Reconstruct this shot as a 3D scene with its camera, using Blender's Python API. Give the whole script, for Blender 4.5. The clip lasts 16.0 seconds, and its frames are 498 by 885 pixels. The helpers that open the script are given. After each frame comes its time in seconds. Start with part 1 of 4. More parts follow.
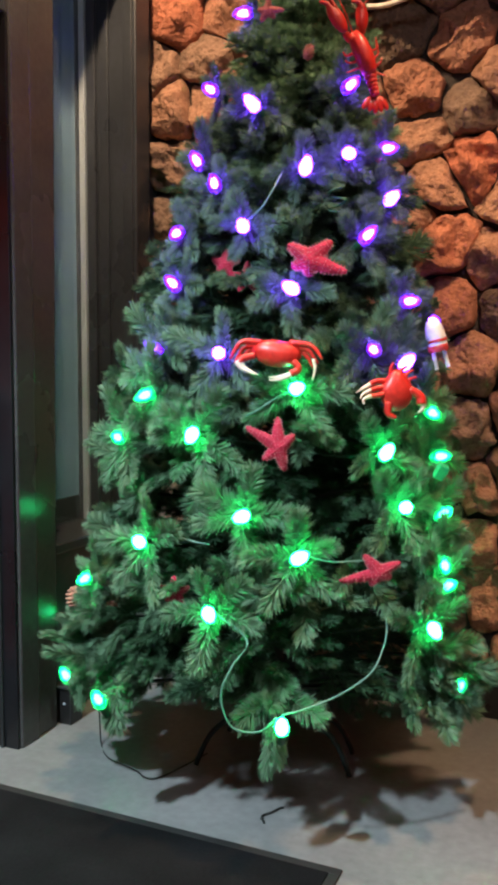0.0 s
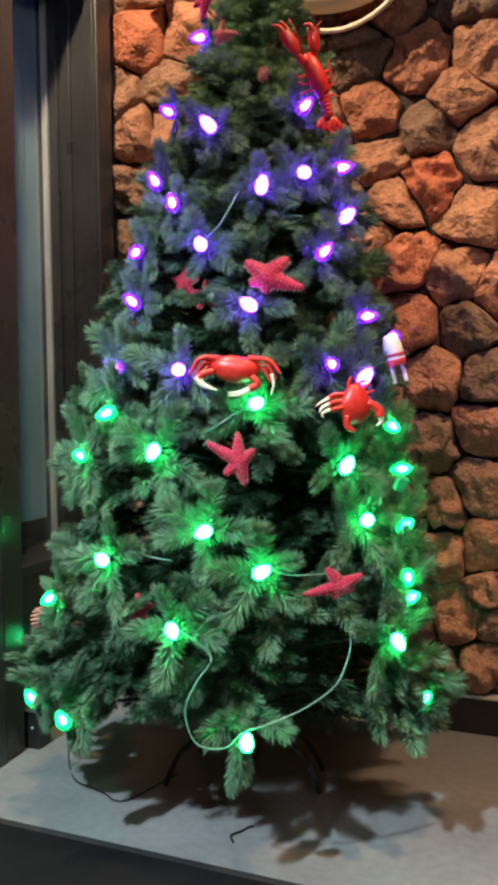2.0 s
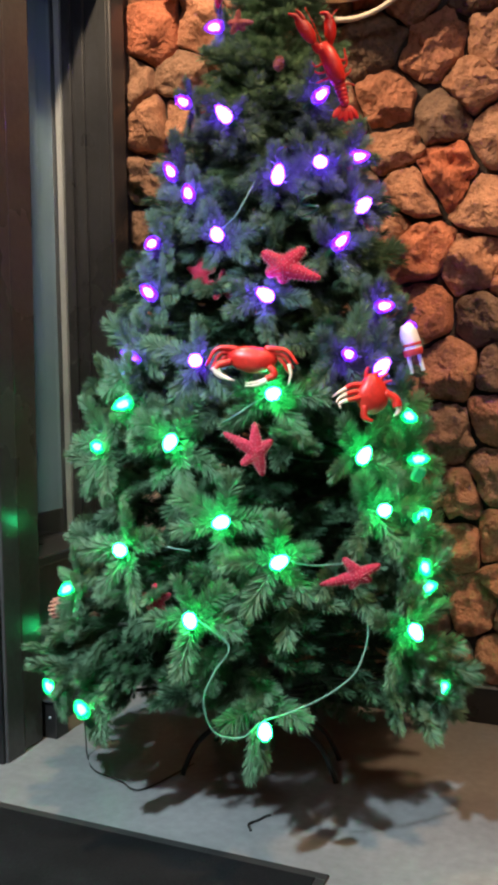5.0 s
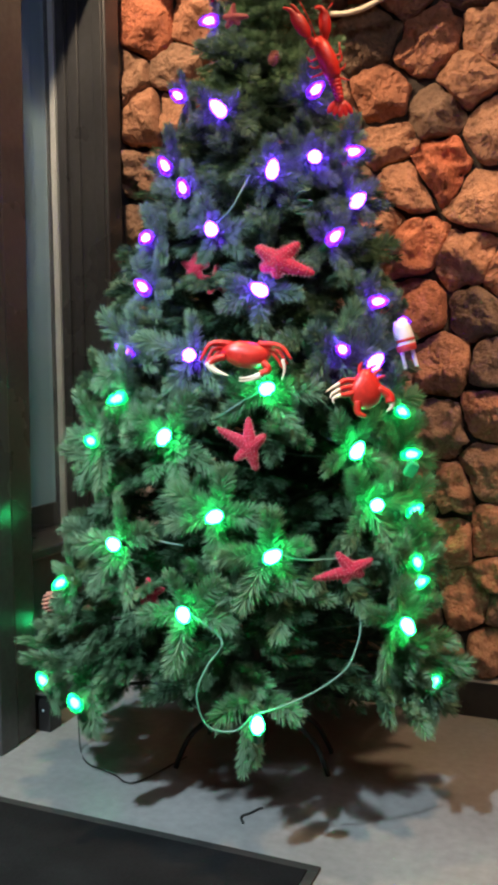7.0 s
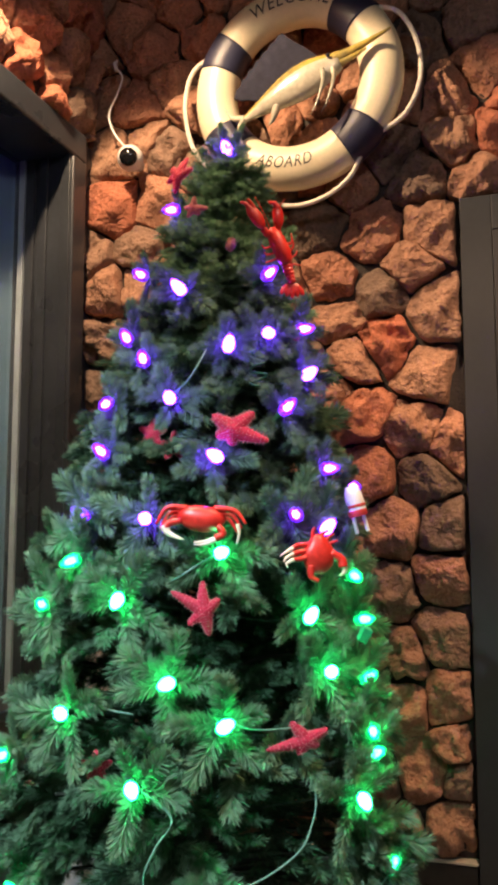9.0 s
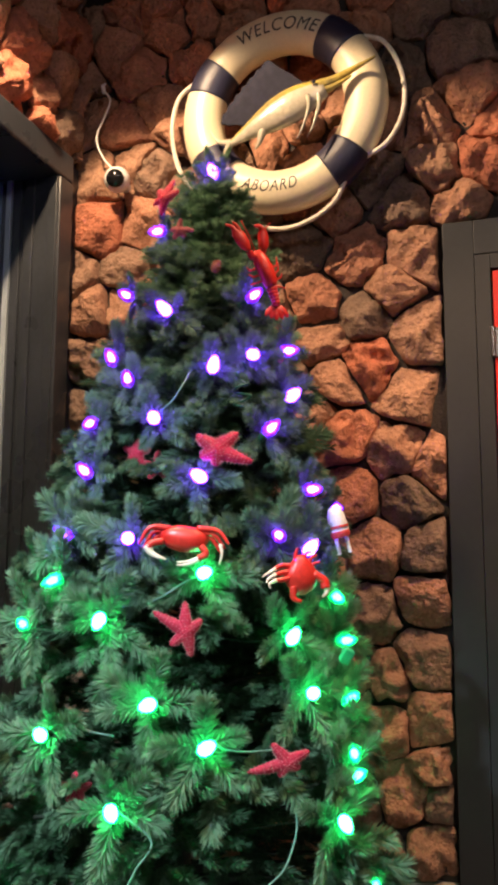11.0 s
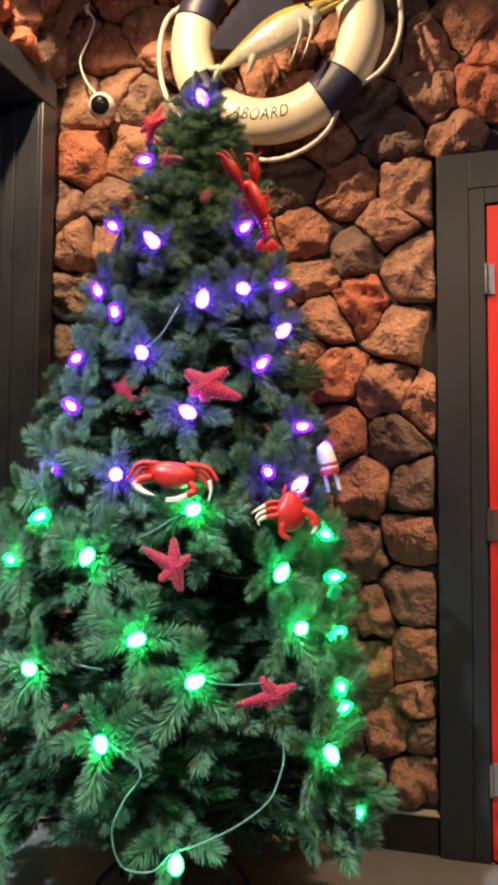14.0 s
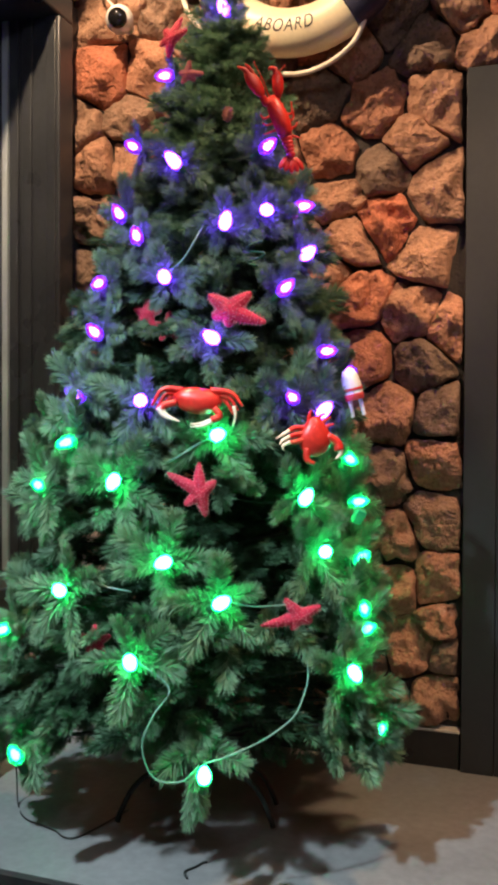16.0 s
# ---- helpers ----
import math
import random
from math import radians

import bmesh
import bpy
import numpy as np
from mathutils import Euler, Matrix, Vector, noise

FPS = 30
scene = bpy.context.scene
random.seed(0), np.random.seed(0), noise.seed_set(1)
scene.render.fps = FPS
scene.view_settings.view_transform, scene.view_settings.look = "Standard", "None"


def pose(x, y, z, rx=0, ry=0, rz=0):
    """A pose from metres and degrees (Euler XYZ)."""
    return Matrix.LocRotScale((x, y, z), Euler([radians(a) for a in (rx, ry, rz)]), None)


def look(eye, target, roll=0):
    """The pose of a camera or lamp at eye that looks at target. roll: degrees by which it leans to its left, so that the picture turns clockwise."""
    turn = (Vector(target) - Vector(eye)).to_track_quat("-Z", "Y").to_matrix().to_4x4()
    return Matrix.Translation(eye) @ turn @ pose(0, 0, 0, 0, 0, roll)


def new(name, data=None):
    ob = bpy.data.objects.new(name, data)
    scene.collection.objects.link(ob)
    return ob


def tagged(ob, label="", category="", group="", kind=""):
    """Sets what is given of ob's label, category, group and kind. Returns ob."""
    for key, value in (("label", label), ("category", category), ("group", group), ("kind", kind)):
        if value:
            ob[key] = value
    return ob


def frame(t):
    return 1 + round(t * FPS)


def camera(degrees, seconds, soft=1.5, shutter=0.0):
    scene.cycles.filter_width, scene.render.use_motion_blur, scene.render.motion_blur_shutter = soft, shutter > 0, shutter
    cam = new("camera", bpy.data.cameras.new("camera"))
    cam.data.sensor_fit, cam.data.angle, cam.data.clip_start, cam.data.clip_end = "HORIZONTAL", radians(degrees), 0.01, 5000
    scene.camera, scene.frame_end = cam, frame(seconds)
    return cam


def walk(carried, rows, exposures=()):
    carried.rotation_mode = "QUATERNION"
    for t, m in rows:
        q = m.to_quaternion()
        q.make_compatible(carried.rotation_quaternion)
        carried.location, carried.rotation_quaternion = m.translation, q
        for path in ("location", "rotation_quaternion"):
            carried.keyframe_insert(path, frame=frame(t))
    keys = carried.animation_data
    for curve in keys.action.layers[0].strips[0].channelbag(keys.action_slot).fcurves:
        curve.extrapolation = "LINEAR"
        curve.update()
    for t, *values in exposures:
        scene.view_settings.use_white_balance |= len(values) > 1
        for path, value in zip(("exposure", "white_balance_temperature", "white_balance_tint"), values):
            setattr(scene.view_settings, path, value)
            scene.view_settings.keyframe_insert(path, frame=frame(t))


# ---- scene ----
cam = camera(32.9, 16.0, soft=3.8)
PATH = [
    (0, (0.232, -0.238, 1.149), (-0.569, 1.587, 0.98), 0.3),
    (0.5, (0.225, -0.234, 1.164), (-0.597, 1.583, 1.007), 0.1),
    (1, (0.224, -0.243, 1.163), (-0.66, 1.548, 1.047), -0.0),
    (1.5, (0.247, -0.24, 1.157), (-0.574, 1.581, 1.064), -0.2),
    (2, (0.273, -0.233, 1.131), (-0.481, 1.616, 1.017), -0.6),
    (2.5, (0.278, -0.238, 1.12), (-0.485, 1.607, 1.003), -1.1),
    (3, (0.272, -0.238, 1.126), (-0.493, 1.605, 1.003), -1.0),
    (3.5, (0.266, -0.237, 1.13), (-0.504, 1.604, 1.002), -1.0),
    (4, (0.261, -0.239, 1.128), (-0.516, 1.599, 1.001), -0.9),
    (6.5, (0.261, -0.242, 1.126), (-0.51, 1.598, 0.984), -0.6),
    (7, (0.263, -0.244, 1.13), (-0.501, 1.598, 0.983), -0.6),
    (7.5, (0.265, -0.246, 1.137), (-0.485, 1.601, 0.979), -0.7),
    (8, (0.272, -0.259, 1.139), (-0.437, 1.611, 1.102), -0.5),
    (8.5, (0.269, -0.273, 1.144), (-0.405, 1.605, 1.272), -0.3),
    (9, (0.268, -0.276, 1.144), (-0.386, 1.601, 1.369), -0.1),
    (9.5, (0.274, -0.288, 1.144), (-0.363, 1.589, 1.411), 0.0),
    (10, (0.272, -0.286, 1.143), (-0.354, 1.593, 1.422), 0.2),
    (12.5, (0.268, -0.283, 1.146), (-0.336, 1.605, 1.407), 0.2),
    (13, (0.259, -0.274, 1.138), (-0.343, 1.616, 1.4), 0.4),
    (13.5, (0.261, -0.28, 1.14), (-0.343, 1.612, 1.379), 0.4),
    (14, (0.252, -0.264, 1.135), (-0.332, 1.644, 1.269), 0.5),
    (14.5, (0.257, -0.255, 1.134), (-0.348, 1.652, 1.123), 0.2),
    (15, (0.254, -0.262, 1.135), (-0.359, 1.642, 1.103), 0.3),
    (15.5, (0.255, -0.265, 1.136), (-0.374, 1.633, 1.101), 0.3),
    (16, (0.249, -0.261, 1.131), (-0.388, 1.634, 1.092), 0.3),
]
walk(cam, [(t, look(eye, target, roll)) for t, eye, target, roll in PATH])

# ---- light ----
world = bpy.data.worlds.new("night")
scene.world = world
world.use_nodes = True
world.node_tree.nodes["Background"].inputs[0].default_value = (0.03, 0.04, 0.06, 1)
world.node_tree.nodes["Background"].inputs[1].default_value = 0.3


def lamp(name, kind, eye, target, power, color, size=0.1, spot=120, blend=0.5):
    data = bpy.data.lights.new(name, kind)
    data.energy, data.color = power, color
    if kind == "AREA":
        data.shape, data.size = "DISK", size
    else:
        data.shadow_soft_size = size
    if kind == "SPOT":
        data.spot_size, data.spot_blend = radians(spot), blend
    ob = new(name, data)
    ob.matrix_world = look(eye, target)
    return ob


# a warm display lamp for the stone wall, and a cool lamp over the entry
lamp("warm_wall_lamp", "SPOT", (-1.02, 1.42, 3.30), (-0.88, 1.52, 2.30), 205, (1.0, 0.69, 0.42), 0.04, 128, 0.15)
# added warm fill, brightens the stones and floor by the right door
lamp("warm_door_fill", "SPOT", (0.55, 1.30, 3.40), (-0.12, 2.50, 0.22), 300, (1.0, 0.62, 0.36), 0.10, 57, 0.9)
lamp("cool_entry_lamp", "SPOT", (-1.20, -0.60, 3.10), (-0.80, 1.60, 0.18), 820, (0.71, 0.89, 1.0), 0.05, 49, 0.85)
# added soft fill without a known source, lifts the dark parts
lamp("dim_fill_light", "AREA", (1.0, -0.9, 3.4), (0.3, 0.4, 0.6), 32, (0.95, 0.88, 0.90), 0.7)


# ---- materials ----
def material(name, color, rough=0.6, metal=0.0, vary=0.25, scale=6.0, fine=60.0, bump=0.15, depth=0.01, tint=None, coat=0.0):
    """A surface with stains at one scale, grain at another, and relief."""
    m = bpy.data.materials.new(name)
    m.use_nodes = True
    nt = m.node_tree
    n, l = nt.nodes, nt.links
    bsdf = n["Principled BSDF"]
    bsdf.inputs["Roughness"].default_value = rough
    bsdf.inputs["Metallic"].default_value = metal
    bsdf.inputs["Coat Weight"].default_value = coat
    co = n.new("ShaderNodeTexCoord")
    big = n.new("ShaderNodeTexNoise")
    big.inputs["Scale"].default_value = scale
    big.inputs["Detail"].default_value = 5
    small = n.new("ShaderNodeTexNoise")
    small.inputs["Scale"].default_value = fine
    small.inputs["Detail"].default_value = 4
    l.new(co.outputs["Object"], big.inputs["Vector"])
    l.new(co.outputs["Object"], small.inputs["Vector"])
    mix = n.new("ShaderNodeMix")
    mix.data_type = "RGBA"
    mix.inputs["A"].default_value = (*[c * (1 - vary) for c in color], 1)
    mix.inputs["B"].default_value = (*(tint or [min(1, c * (1 + vary)) for c in color]), 1)
    ramp = n.new("ShaderNodeMapRange")
    ramp.inputs["From Min"].default_value, ramp.inputs["From Max"].default_value = 0.3, 0.7
    l.new(big.outputs["Fac"], ramp.inputs["Value"])
    l.new(ramp.outputs["Result"], mix.inputs["Factor"])
    tone = n.new("ShaderNodeMapRange")
    tone.inputs["To Min"].default_value, tone.inputs["To Max"].default_value = 1 - vary * 0.7, 1 + vary * 0.7
    tone.inputs["From Min"].default_value, tone.inputs["From Max"].default_value = 0.25, 0.75
    l.new(small.outputs["Fac"], tone.inputs["Value"])
    mul = n.new("ShaderNodeMix")
    mul.data_type, mul.blend_type = "RGBA", "MULTIPLY"
    mul.inputs["Factor"].default_value = 1
    l.new(mix.outputs["Result"], mul.inputs["A"])
    l.new(tone.outputs["Result"], mul.inputs["B"])
    out = mul.outputs["Result"]
    l.new(out, bsdf.inputs["Base Color"])
    if bump:
        add = n.new("ShaderNodeMath")
        add.operation = "ADD"
        l.new(big.outputs["Fac"], add.inputs[0])
        l.new(small.outputs["Fac"], add.inputs[1])
        b = n.new("ShaderNodeBump")
        b.inputs["Strength"].default_value, b.inputs["Distance"].default_value = bump, depth
        l.new(add.outputs[0], b.inputs["Height"])
        l.new(b.outputs["Normal"], bsdf.inputs["Normal"])
    rg = n.new("ShaderNodeMapRange")
    rg.inputs["To Min"].default_value, rg.inputs["To Max"].default_value = max(0.03, rough - 0.12), min(1, rough + 0.12)
    l.new(big.outputs["Fac"], rg.inputs["Value"])
    l.new(rg.outputs["Result"], bsdf.inputs["Roughness"])
    return m


def lava(name):
    """Porous volcanic rock: red-brown to grey from stone to stone, pitted."""
    m = material(name, (0.41, 0.26, 0.185), 0.92, vary=0.27, scale=9, fine=75, bump=1.0, depth=0.014)
    nt = m.node_tree
    n, l = nt.nodes, nt.links
    bsdf = n["Principled BSDF"]
    old = bsdf.inputs["Base Color"].links[0].from_socket
    info = n.new("ShaderNodeObjectInfo")
    hue = n.new("ShaderNodeValToRGB")
    stops = [(0.0, (0.40, 0.42, 0.42)), (0.2, (0.62, 0.61, 0.60)), (0.42, (0.95, 0.80, 0.70)), (0.62, (1.0, 0.80, 0.70)), (0.82, (1.05, 0.70, 0.58)), (1.0, (1.15, 0.56, 0.42))]
    while len(hue.color_ramp.elements) < len(stops):
        hue.color_ramp.elements.new(0.5)
    for e, (at, c) in zip(hue.color_ramp.elements, stops):
        e.position, e.color = at, (*c, 1)
    l.new(info.outputs["Random"], hue.inputs["Fac"])
    mul = n.new("ShaderNodeMix")
    mul.data_type, mul.blend_type = "RGBA", "MULTIPLY"
    mul.inputs["Factor"].default_value = 1
    l.new(old, mul.inputs["A"])
    l.new(hue.outputs["Color"], mul.inputs["B"])
    pits = n.new("ShaderNodeTexVoronoi")
    pits.inputs["Scale"].default_value = 55
    l.new(n["Texture Coordinate"].outputs["Object"], pits.inputs["Vector"])
    hole = n.new("ShaderNodeMapRange")
    hole.inputs["From Min"].default_value, hole.inputs["From Max"].default_value = 0.12, 0.3
    hole.inputs["To Min"].default_value = 0.66
    l.new(pits.outputs["Distance"], hole.inputs["Value"])
    dark = n.new("ShaderNodeMix")
    dark.data_type, dark.blend_type = "RGBA", "MULTIPLY"
    dark.inputs["Factor"].default_value = 1
    l.new(mul.outputs["Result"], dark.inputs["A"])
    l.new(hole.outputs["Result"], dark.inputs["B"])
    l.new(dark.outputs["Result"], bsdf.inputs["Base Color"])
    return m


def glowing(name, color, strength):
    """The bright diode in the middle of a bulb."""
    m = bpy.data.materials.new(name)
    m.use_nodes = True
    bsdf = m.node_tree.nodes["Principled BSDF"]
    bsdf.inputs["Base Color"].default_value = (*color, 1)
    bsdf.inputs["Emission Color"].default_value = (*color, 1)
    bsdf.inputs["Emission Strength"].default_value = strength
    return m


def bulb_shell(name, color, strength):
    """Clear coloured plastic, lit from within and glossy outside."""
    m = bpy.data.materials.new(name)
    m.use_nodes = True
    n, l = m.node_tree.nodes, m.node_tree.links
    bsdf = n["Principled BSDF"]
    bsdf.inputs["Base Color"].default_value = (*[0.02 + 0.4 * c for c in color], 1)
    bsdf.inputs["Roughness"].default_value = 0.12
    bsdf.inputs["Emission Color"].default_value = (*color, 1)
    co = n.new("ShaderNodeTexCoord")
    # facet glints painted into the shell's glow as a cell pattern
    cell = n.new("ShaderNodeTexVoronoi")
    cell.inputs["Scale"].default_value = 130
    l.new(co.outputs["Object"], cell.inputs["Vector"])
    glint = n.new("ShaderNodeMapRange")
    glint.inputs["From Max"].default_value = 0.7
    glint.inputs["To Min"].default_value, glint.inputs["To Max"].default_value = strength * 2.6, strength * 0.25
    l.new(cell.outputs["Distance"], glint.inputs["Value"])
    l.new(glint.outputs["Result"], bsdf.inputs["Emission Strength"])
    clear = n.new("ShaderNodeBsdfTransparent")
    clear.inputs["Color"].default_value = (*[0.3 + 0.7 * c for c in color], 1)
    mix = n.new("ShaderNodeMixShader")
    mix.inputs[0].default_value = 0.6
    l.new(clear.outputs[0], mix.inputs[1])
    l.new(bsdf.outputs[0], mix.inputs[2])
    l.new(mix.outputs[0], n["Material Output"].inputs["Surface"])
    return m


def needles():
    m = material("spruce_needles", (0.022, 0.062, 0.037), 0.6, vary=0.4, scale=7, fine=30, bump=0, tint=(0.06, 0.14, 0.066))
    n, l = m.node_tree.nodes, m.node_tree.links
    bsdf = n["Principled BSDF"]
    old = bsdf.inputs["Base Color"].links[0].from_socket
    # pale tips are the needles' own; shade of the crown's depth is put in too
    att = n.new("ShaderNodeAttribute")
    att.attribute_name = "paleness"
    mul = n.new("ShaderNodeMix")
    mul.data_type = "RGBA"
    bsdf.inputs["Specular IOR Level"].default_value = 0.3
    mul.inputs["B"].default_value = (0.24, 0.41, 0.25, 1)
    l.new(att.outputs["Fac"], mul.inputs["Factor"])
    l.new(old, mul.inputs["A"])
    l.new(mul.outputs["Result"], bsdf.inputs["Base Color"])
    # thin plastic lets some light through
    thin = n.new("ShaderNodeBsdfTranslucent")
    l.new(mul.outputs["Result"], thin.inputs["Color"])
    both = n.new("ShaderNodeMixShader")
    both.inputs[0].default_value = 0.28
    l.new(bsdf.outputs[0], both.inputs[1])
    l.new(thin.outputs[0], both.inputs[2])
    l.new(both.outputs[0], n["Material Output"].inputs["Surface"])
    return m


def pane_glass(name):
    m = bpy.data.materials.new(name)
    m.use_nodes = True
    bsdf = m.node_tree.nodes["Principled BSDF"]
    bsdf.inputs["Base Color"].default_value = (0.9, 0.95, 0.97, 1)
    bsdf.inputs["Transmission Weight"].default_value = 1
    bsdf.inputs["Roughness"].default_value = 0.02
    bsdf.inputs["IOR"].default_value = 1.45
    return m


ROCK = lava("lava_rock")
MORTAR = material("dark_mortar", (0.045, 0.035, 0.03), 0.95, scale=12, fine=90, bump=0.6)
CONCRETE = material("smooth_concrete", (0.205, 0.206, 0.204), 0.34, vary=0.2, scale=2.2, fine=38, bump=0.08, depth=0.004)
RUBBER = material("mat_rubber", (0.008, 0.008, 0.009), 0.88, vary=0.4, scale=5, fine=160, bump=0.4, depth=0.004)
RUBBER.node_tree.nodes["Principled BSDF"].inputs["Specular IOR Level"].default_value = 0.1
EDGE = material("mat_border", (0.022, 0.022, 0.022), 0.6, vary=0.2, fine=120)
PAINT = material("dark_brown_paint", (0.037, 0.042, 0.050), 0.30, vary=0.22, scale=3, fine=50, bump=0.05, depth=0.003)
POSTPAINT = material("glossy_dark_paint", (0.055, 0.051, 0.052), 0.25, vary=0.2, scale=3, fine=50, bump=0.03, depth=0.003)
GREYPAINT = material("grey_brown_paint", (0.020, 0.022, 0.024), 0.5, vary=0.15, scale=3, fine=60, bump=0.05, depth=0.003)
JAMB_SHADE = material("dark_jamb_shade", (0.009, 0.009, 0.011), 0.3, vary=0.3, scale=4, fine=60, bump=0.05)
BLACKPAINT = material("black_gloss_paint", (0.014, 0.013, 0.013), 0.3, vary=0.3, scale=6, fine=60, bump=0.05)
REDPAINT = material("red_door_paint", (0.62, 0.025, 0.016), 0.4, vary=0.12, scale=4, fine=70, bump=0.05, depth=0.003)
CEILING = material("dark_ceiling_paint", (0.07, 0.055, 0.045), 0.8, vary=0.2, scale=3)
PLASTER = material("brown_plaster", (0.20, 0.15, 0.12), 0.85, vary=0.2, scale=3)
METAL = material("brushed_steel", (0.55, 0.55, 0.56), 0.3, 1.0, vary=0.15, fine=120, bump=0.03)
GLASS = pane_glass("window_glass")
INTERIOR = material("pale_interior_panel", (0.14, 0.23, 0.30), 0.8, vary=0.08, scale=3, fine=150, bump=0.1)
STRIP = material("pale_metal_bead", (0.36, 0.42, 0.46), 0.4, 0.2, vary=0.1)
LEDGE = material("pale_stone_cap", (0.42, 0.38, 0.32), 0.6)
NEEDLE = needles()
BARK = material("wire_bark", (0.02, 0.028, 0.016), 0.85, scale=20, fine=90, bump=0.4)
STEEL_DARK = material("dark_green_steel", (0.012, 0.016, 0.013), 0.45, 0.3, vary=0.2)
CABLE = material("green_cable", (0.10, 0.22, 0.17), 0.35, vary=0.2, fine=90, bump=0.05)
CABLE_SHADED = material("shaded_green_cable", (0.02, 0.06, 0.04), 0.4, vary=0.2, fine=90, bump=0.05)
DARKCABLE = material("dark_cable", (0.02, 0.022, 0.02), 0.45, vary=0.2)
SOCKET = material("green_socket", (0.02, 0.12, 0.06), 0.4, vary=0.2)
GREENBOX = material("green_plastic", (0.02, 0.33, 0.13), 0.3, vary=0.15)
GLOW_LOW = glowing("green_diode", (0.11, 1.0, 0.60), 98)
GLOW_HIGH = glowing("violet_diode", (0.40, 0.13, 1.0), 105)
DIM_LOW = glowing("dim_green_diode", (0.06, 1.0, 0.60), 130)
DIM_HIGH = glowing("dim_violet_diode", (0.40, 0.13, 1.0), 165)
SHELL_LOW = bulb_shell("green_bulb", (0.01, 1.0, 0.34), 0.9)
SHELL_HIGH = bulb_shell("violet_bulb", (0.30, 0.03, 1.0), 0.9)
RED = material("red_plastic", (0.60, 0.014, 0.012), 0.38, vary=0.2, scale=14, fine=90, bump=0.15, depth=0.003, tint=(0.68, 0.035, 0.022), coat=0.15)
TIP = material("cream_claw", (0.80, 0.66, 0.52), 0.35, vary=0.15, scale=20)
STAR = material("coral_red_starfish", (0.46, 0.012, 0.048), 0.7, vary=0.35, scale=20, fine=160, bump=0.7, depth=0.004)
STAR_PALE = material("dusty_pink_starfish", (0.40, 0.11, 0.11), 0.85, vary=0.3, scale=20, fine=160, bump=0.7, depth=0.004)
KNOB = material("pale_pink_knobs", (0.62, 0.16, 0.19), 0.6, vary=0.3, scale=30)
CREAM = material("cream_ring_vinyl", (0.74, 0.65, 0.45), 0.38, vary=0.06, scale=4, fine=90, bump=0.04, depth=0.003)
NAVY = material("navy_ring_band", (0.022, 0.022, 0.05), 0.45, vary=0.15, scale=5)
ROPE = material("white_rope", (0.74, 0.68, 0.58), 0.8, vary=0.15, scale=40, fine=200, bump=0.5, depth=0.003)
INK = material("dark_lettering", (0.03, 0.028, 0.03), 0.6, vary=0.1)
FISHBODY = material("silver_yellow_fish", (0.36, 0.31, 0.15), 0.22, 0.1, vary=0.35, scale=16, fine=60, bump=0.05, tint=(0.62, 0.46, 0.09), coat=0.5)
FISHBELLY = material("pale_fish_belly", (0.46, 0.43, 0.34), 0.25, vary=0.2, scale=12, coat=0.5)
FISHSAIL = material("blue_grey_spotted_sail", (0.020, 0.022, 0.060), 0.9, vary=0.5, scale=45, fine=90, bump=0.2, tint=(0.008, 0.008, 0.02))
WHITE = material("white_plastic", (0.78, 0.76, 0.74), 0.35, vary=0.06, scale=5)
LENS = material("black_lens", (0.008, 0.008, 0.009), 0.06, vary=0.1, bump=0)
BUOYRED = material("red_stripe_paint", (0.55, 0.05, 0.04), 0.5, vary=0.2)
CONE = material("pinecone_scales", (0.42, 0.19, 0.14), 0.8, vary=0.4, scale=30, fine=90, bump=0.4)


# ---- building helpers ----
def mesh_of(name, bm, mats, smooth=False):
    me = bpy.data.meshes.new(name)
    bmesh.ops.recalc_face_normals(bm, faces=bm.faces)
    bm.to_mesh(me)
    bm.free()
    for m in mats if isinstance(mats, (list, tuple)) else [mats]:
        me.materials.append(m)
    if smooth:
        me.shade_smooth()
    return me


def part(name, bm, mats, parent=None, label="", smooth=False):
    """Links a bmesh as one mesh object under a thing or a part."""
    ob = new(name, mesh_of(name, bm, mats, smooth))
    ob.parent = parent
    return tagged(ob, label)


def thing(name, label, category, group="", kind="", at=(0, 0, 0)):
    ob = new(name)
    ob.empty_display_size = 0.05
    ob.location = at
    return tagged(ob, label, category, group, kind)


def box(lo, hi, bevel=0.0, bm=None):
    """A box between two corners, its edges rounded by bevel."""
    bm = bm or bmesh.new()
    c = [(a + b) / 2 for a, b in zip(lo, hi)]
    s = [max(1e-4, b - a) for a, b in zip(lo, hi)]
    made = bmesh.ops.create_cube(bm, size=1, matrix=Matrix.Translation(c) @ Matrix.Diagonal((*s, 1)))
    if bevel:
        edges = list({e for v in made["verts"] for e in v.link_edges})
        bmesh.ops.bevel(bm, geom=edges, offset=bevel, segments=2, affect="EDGES", profile=0.5)
    return bm


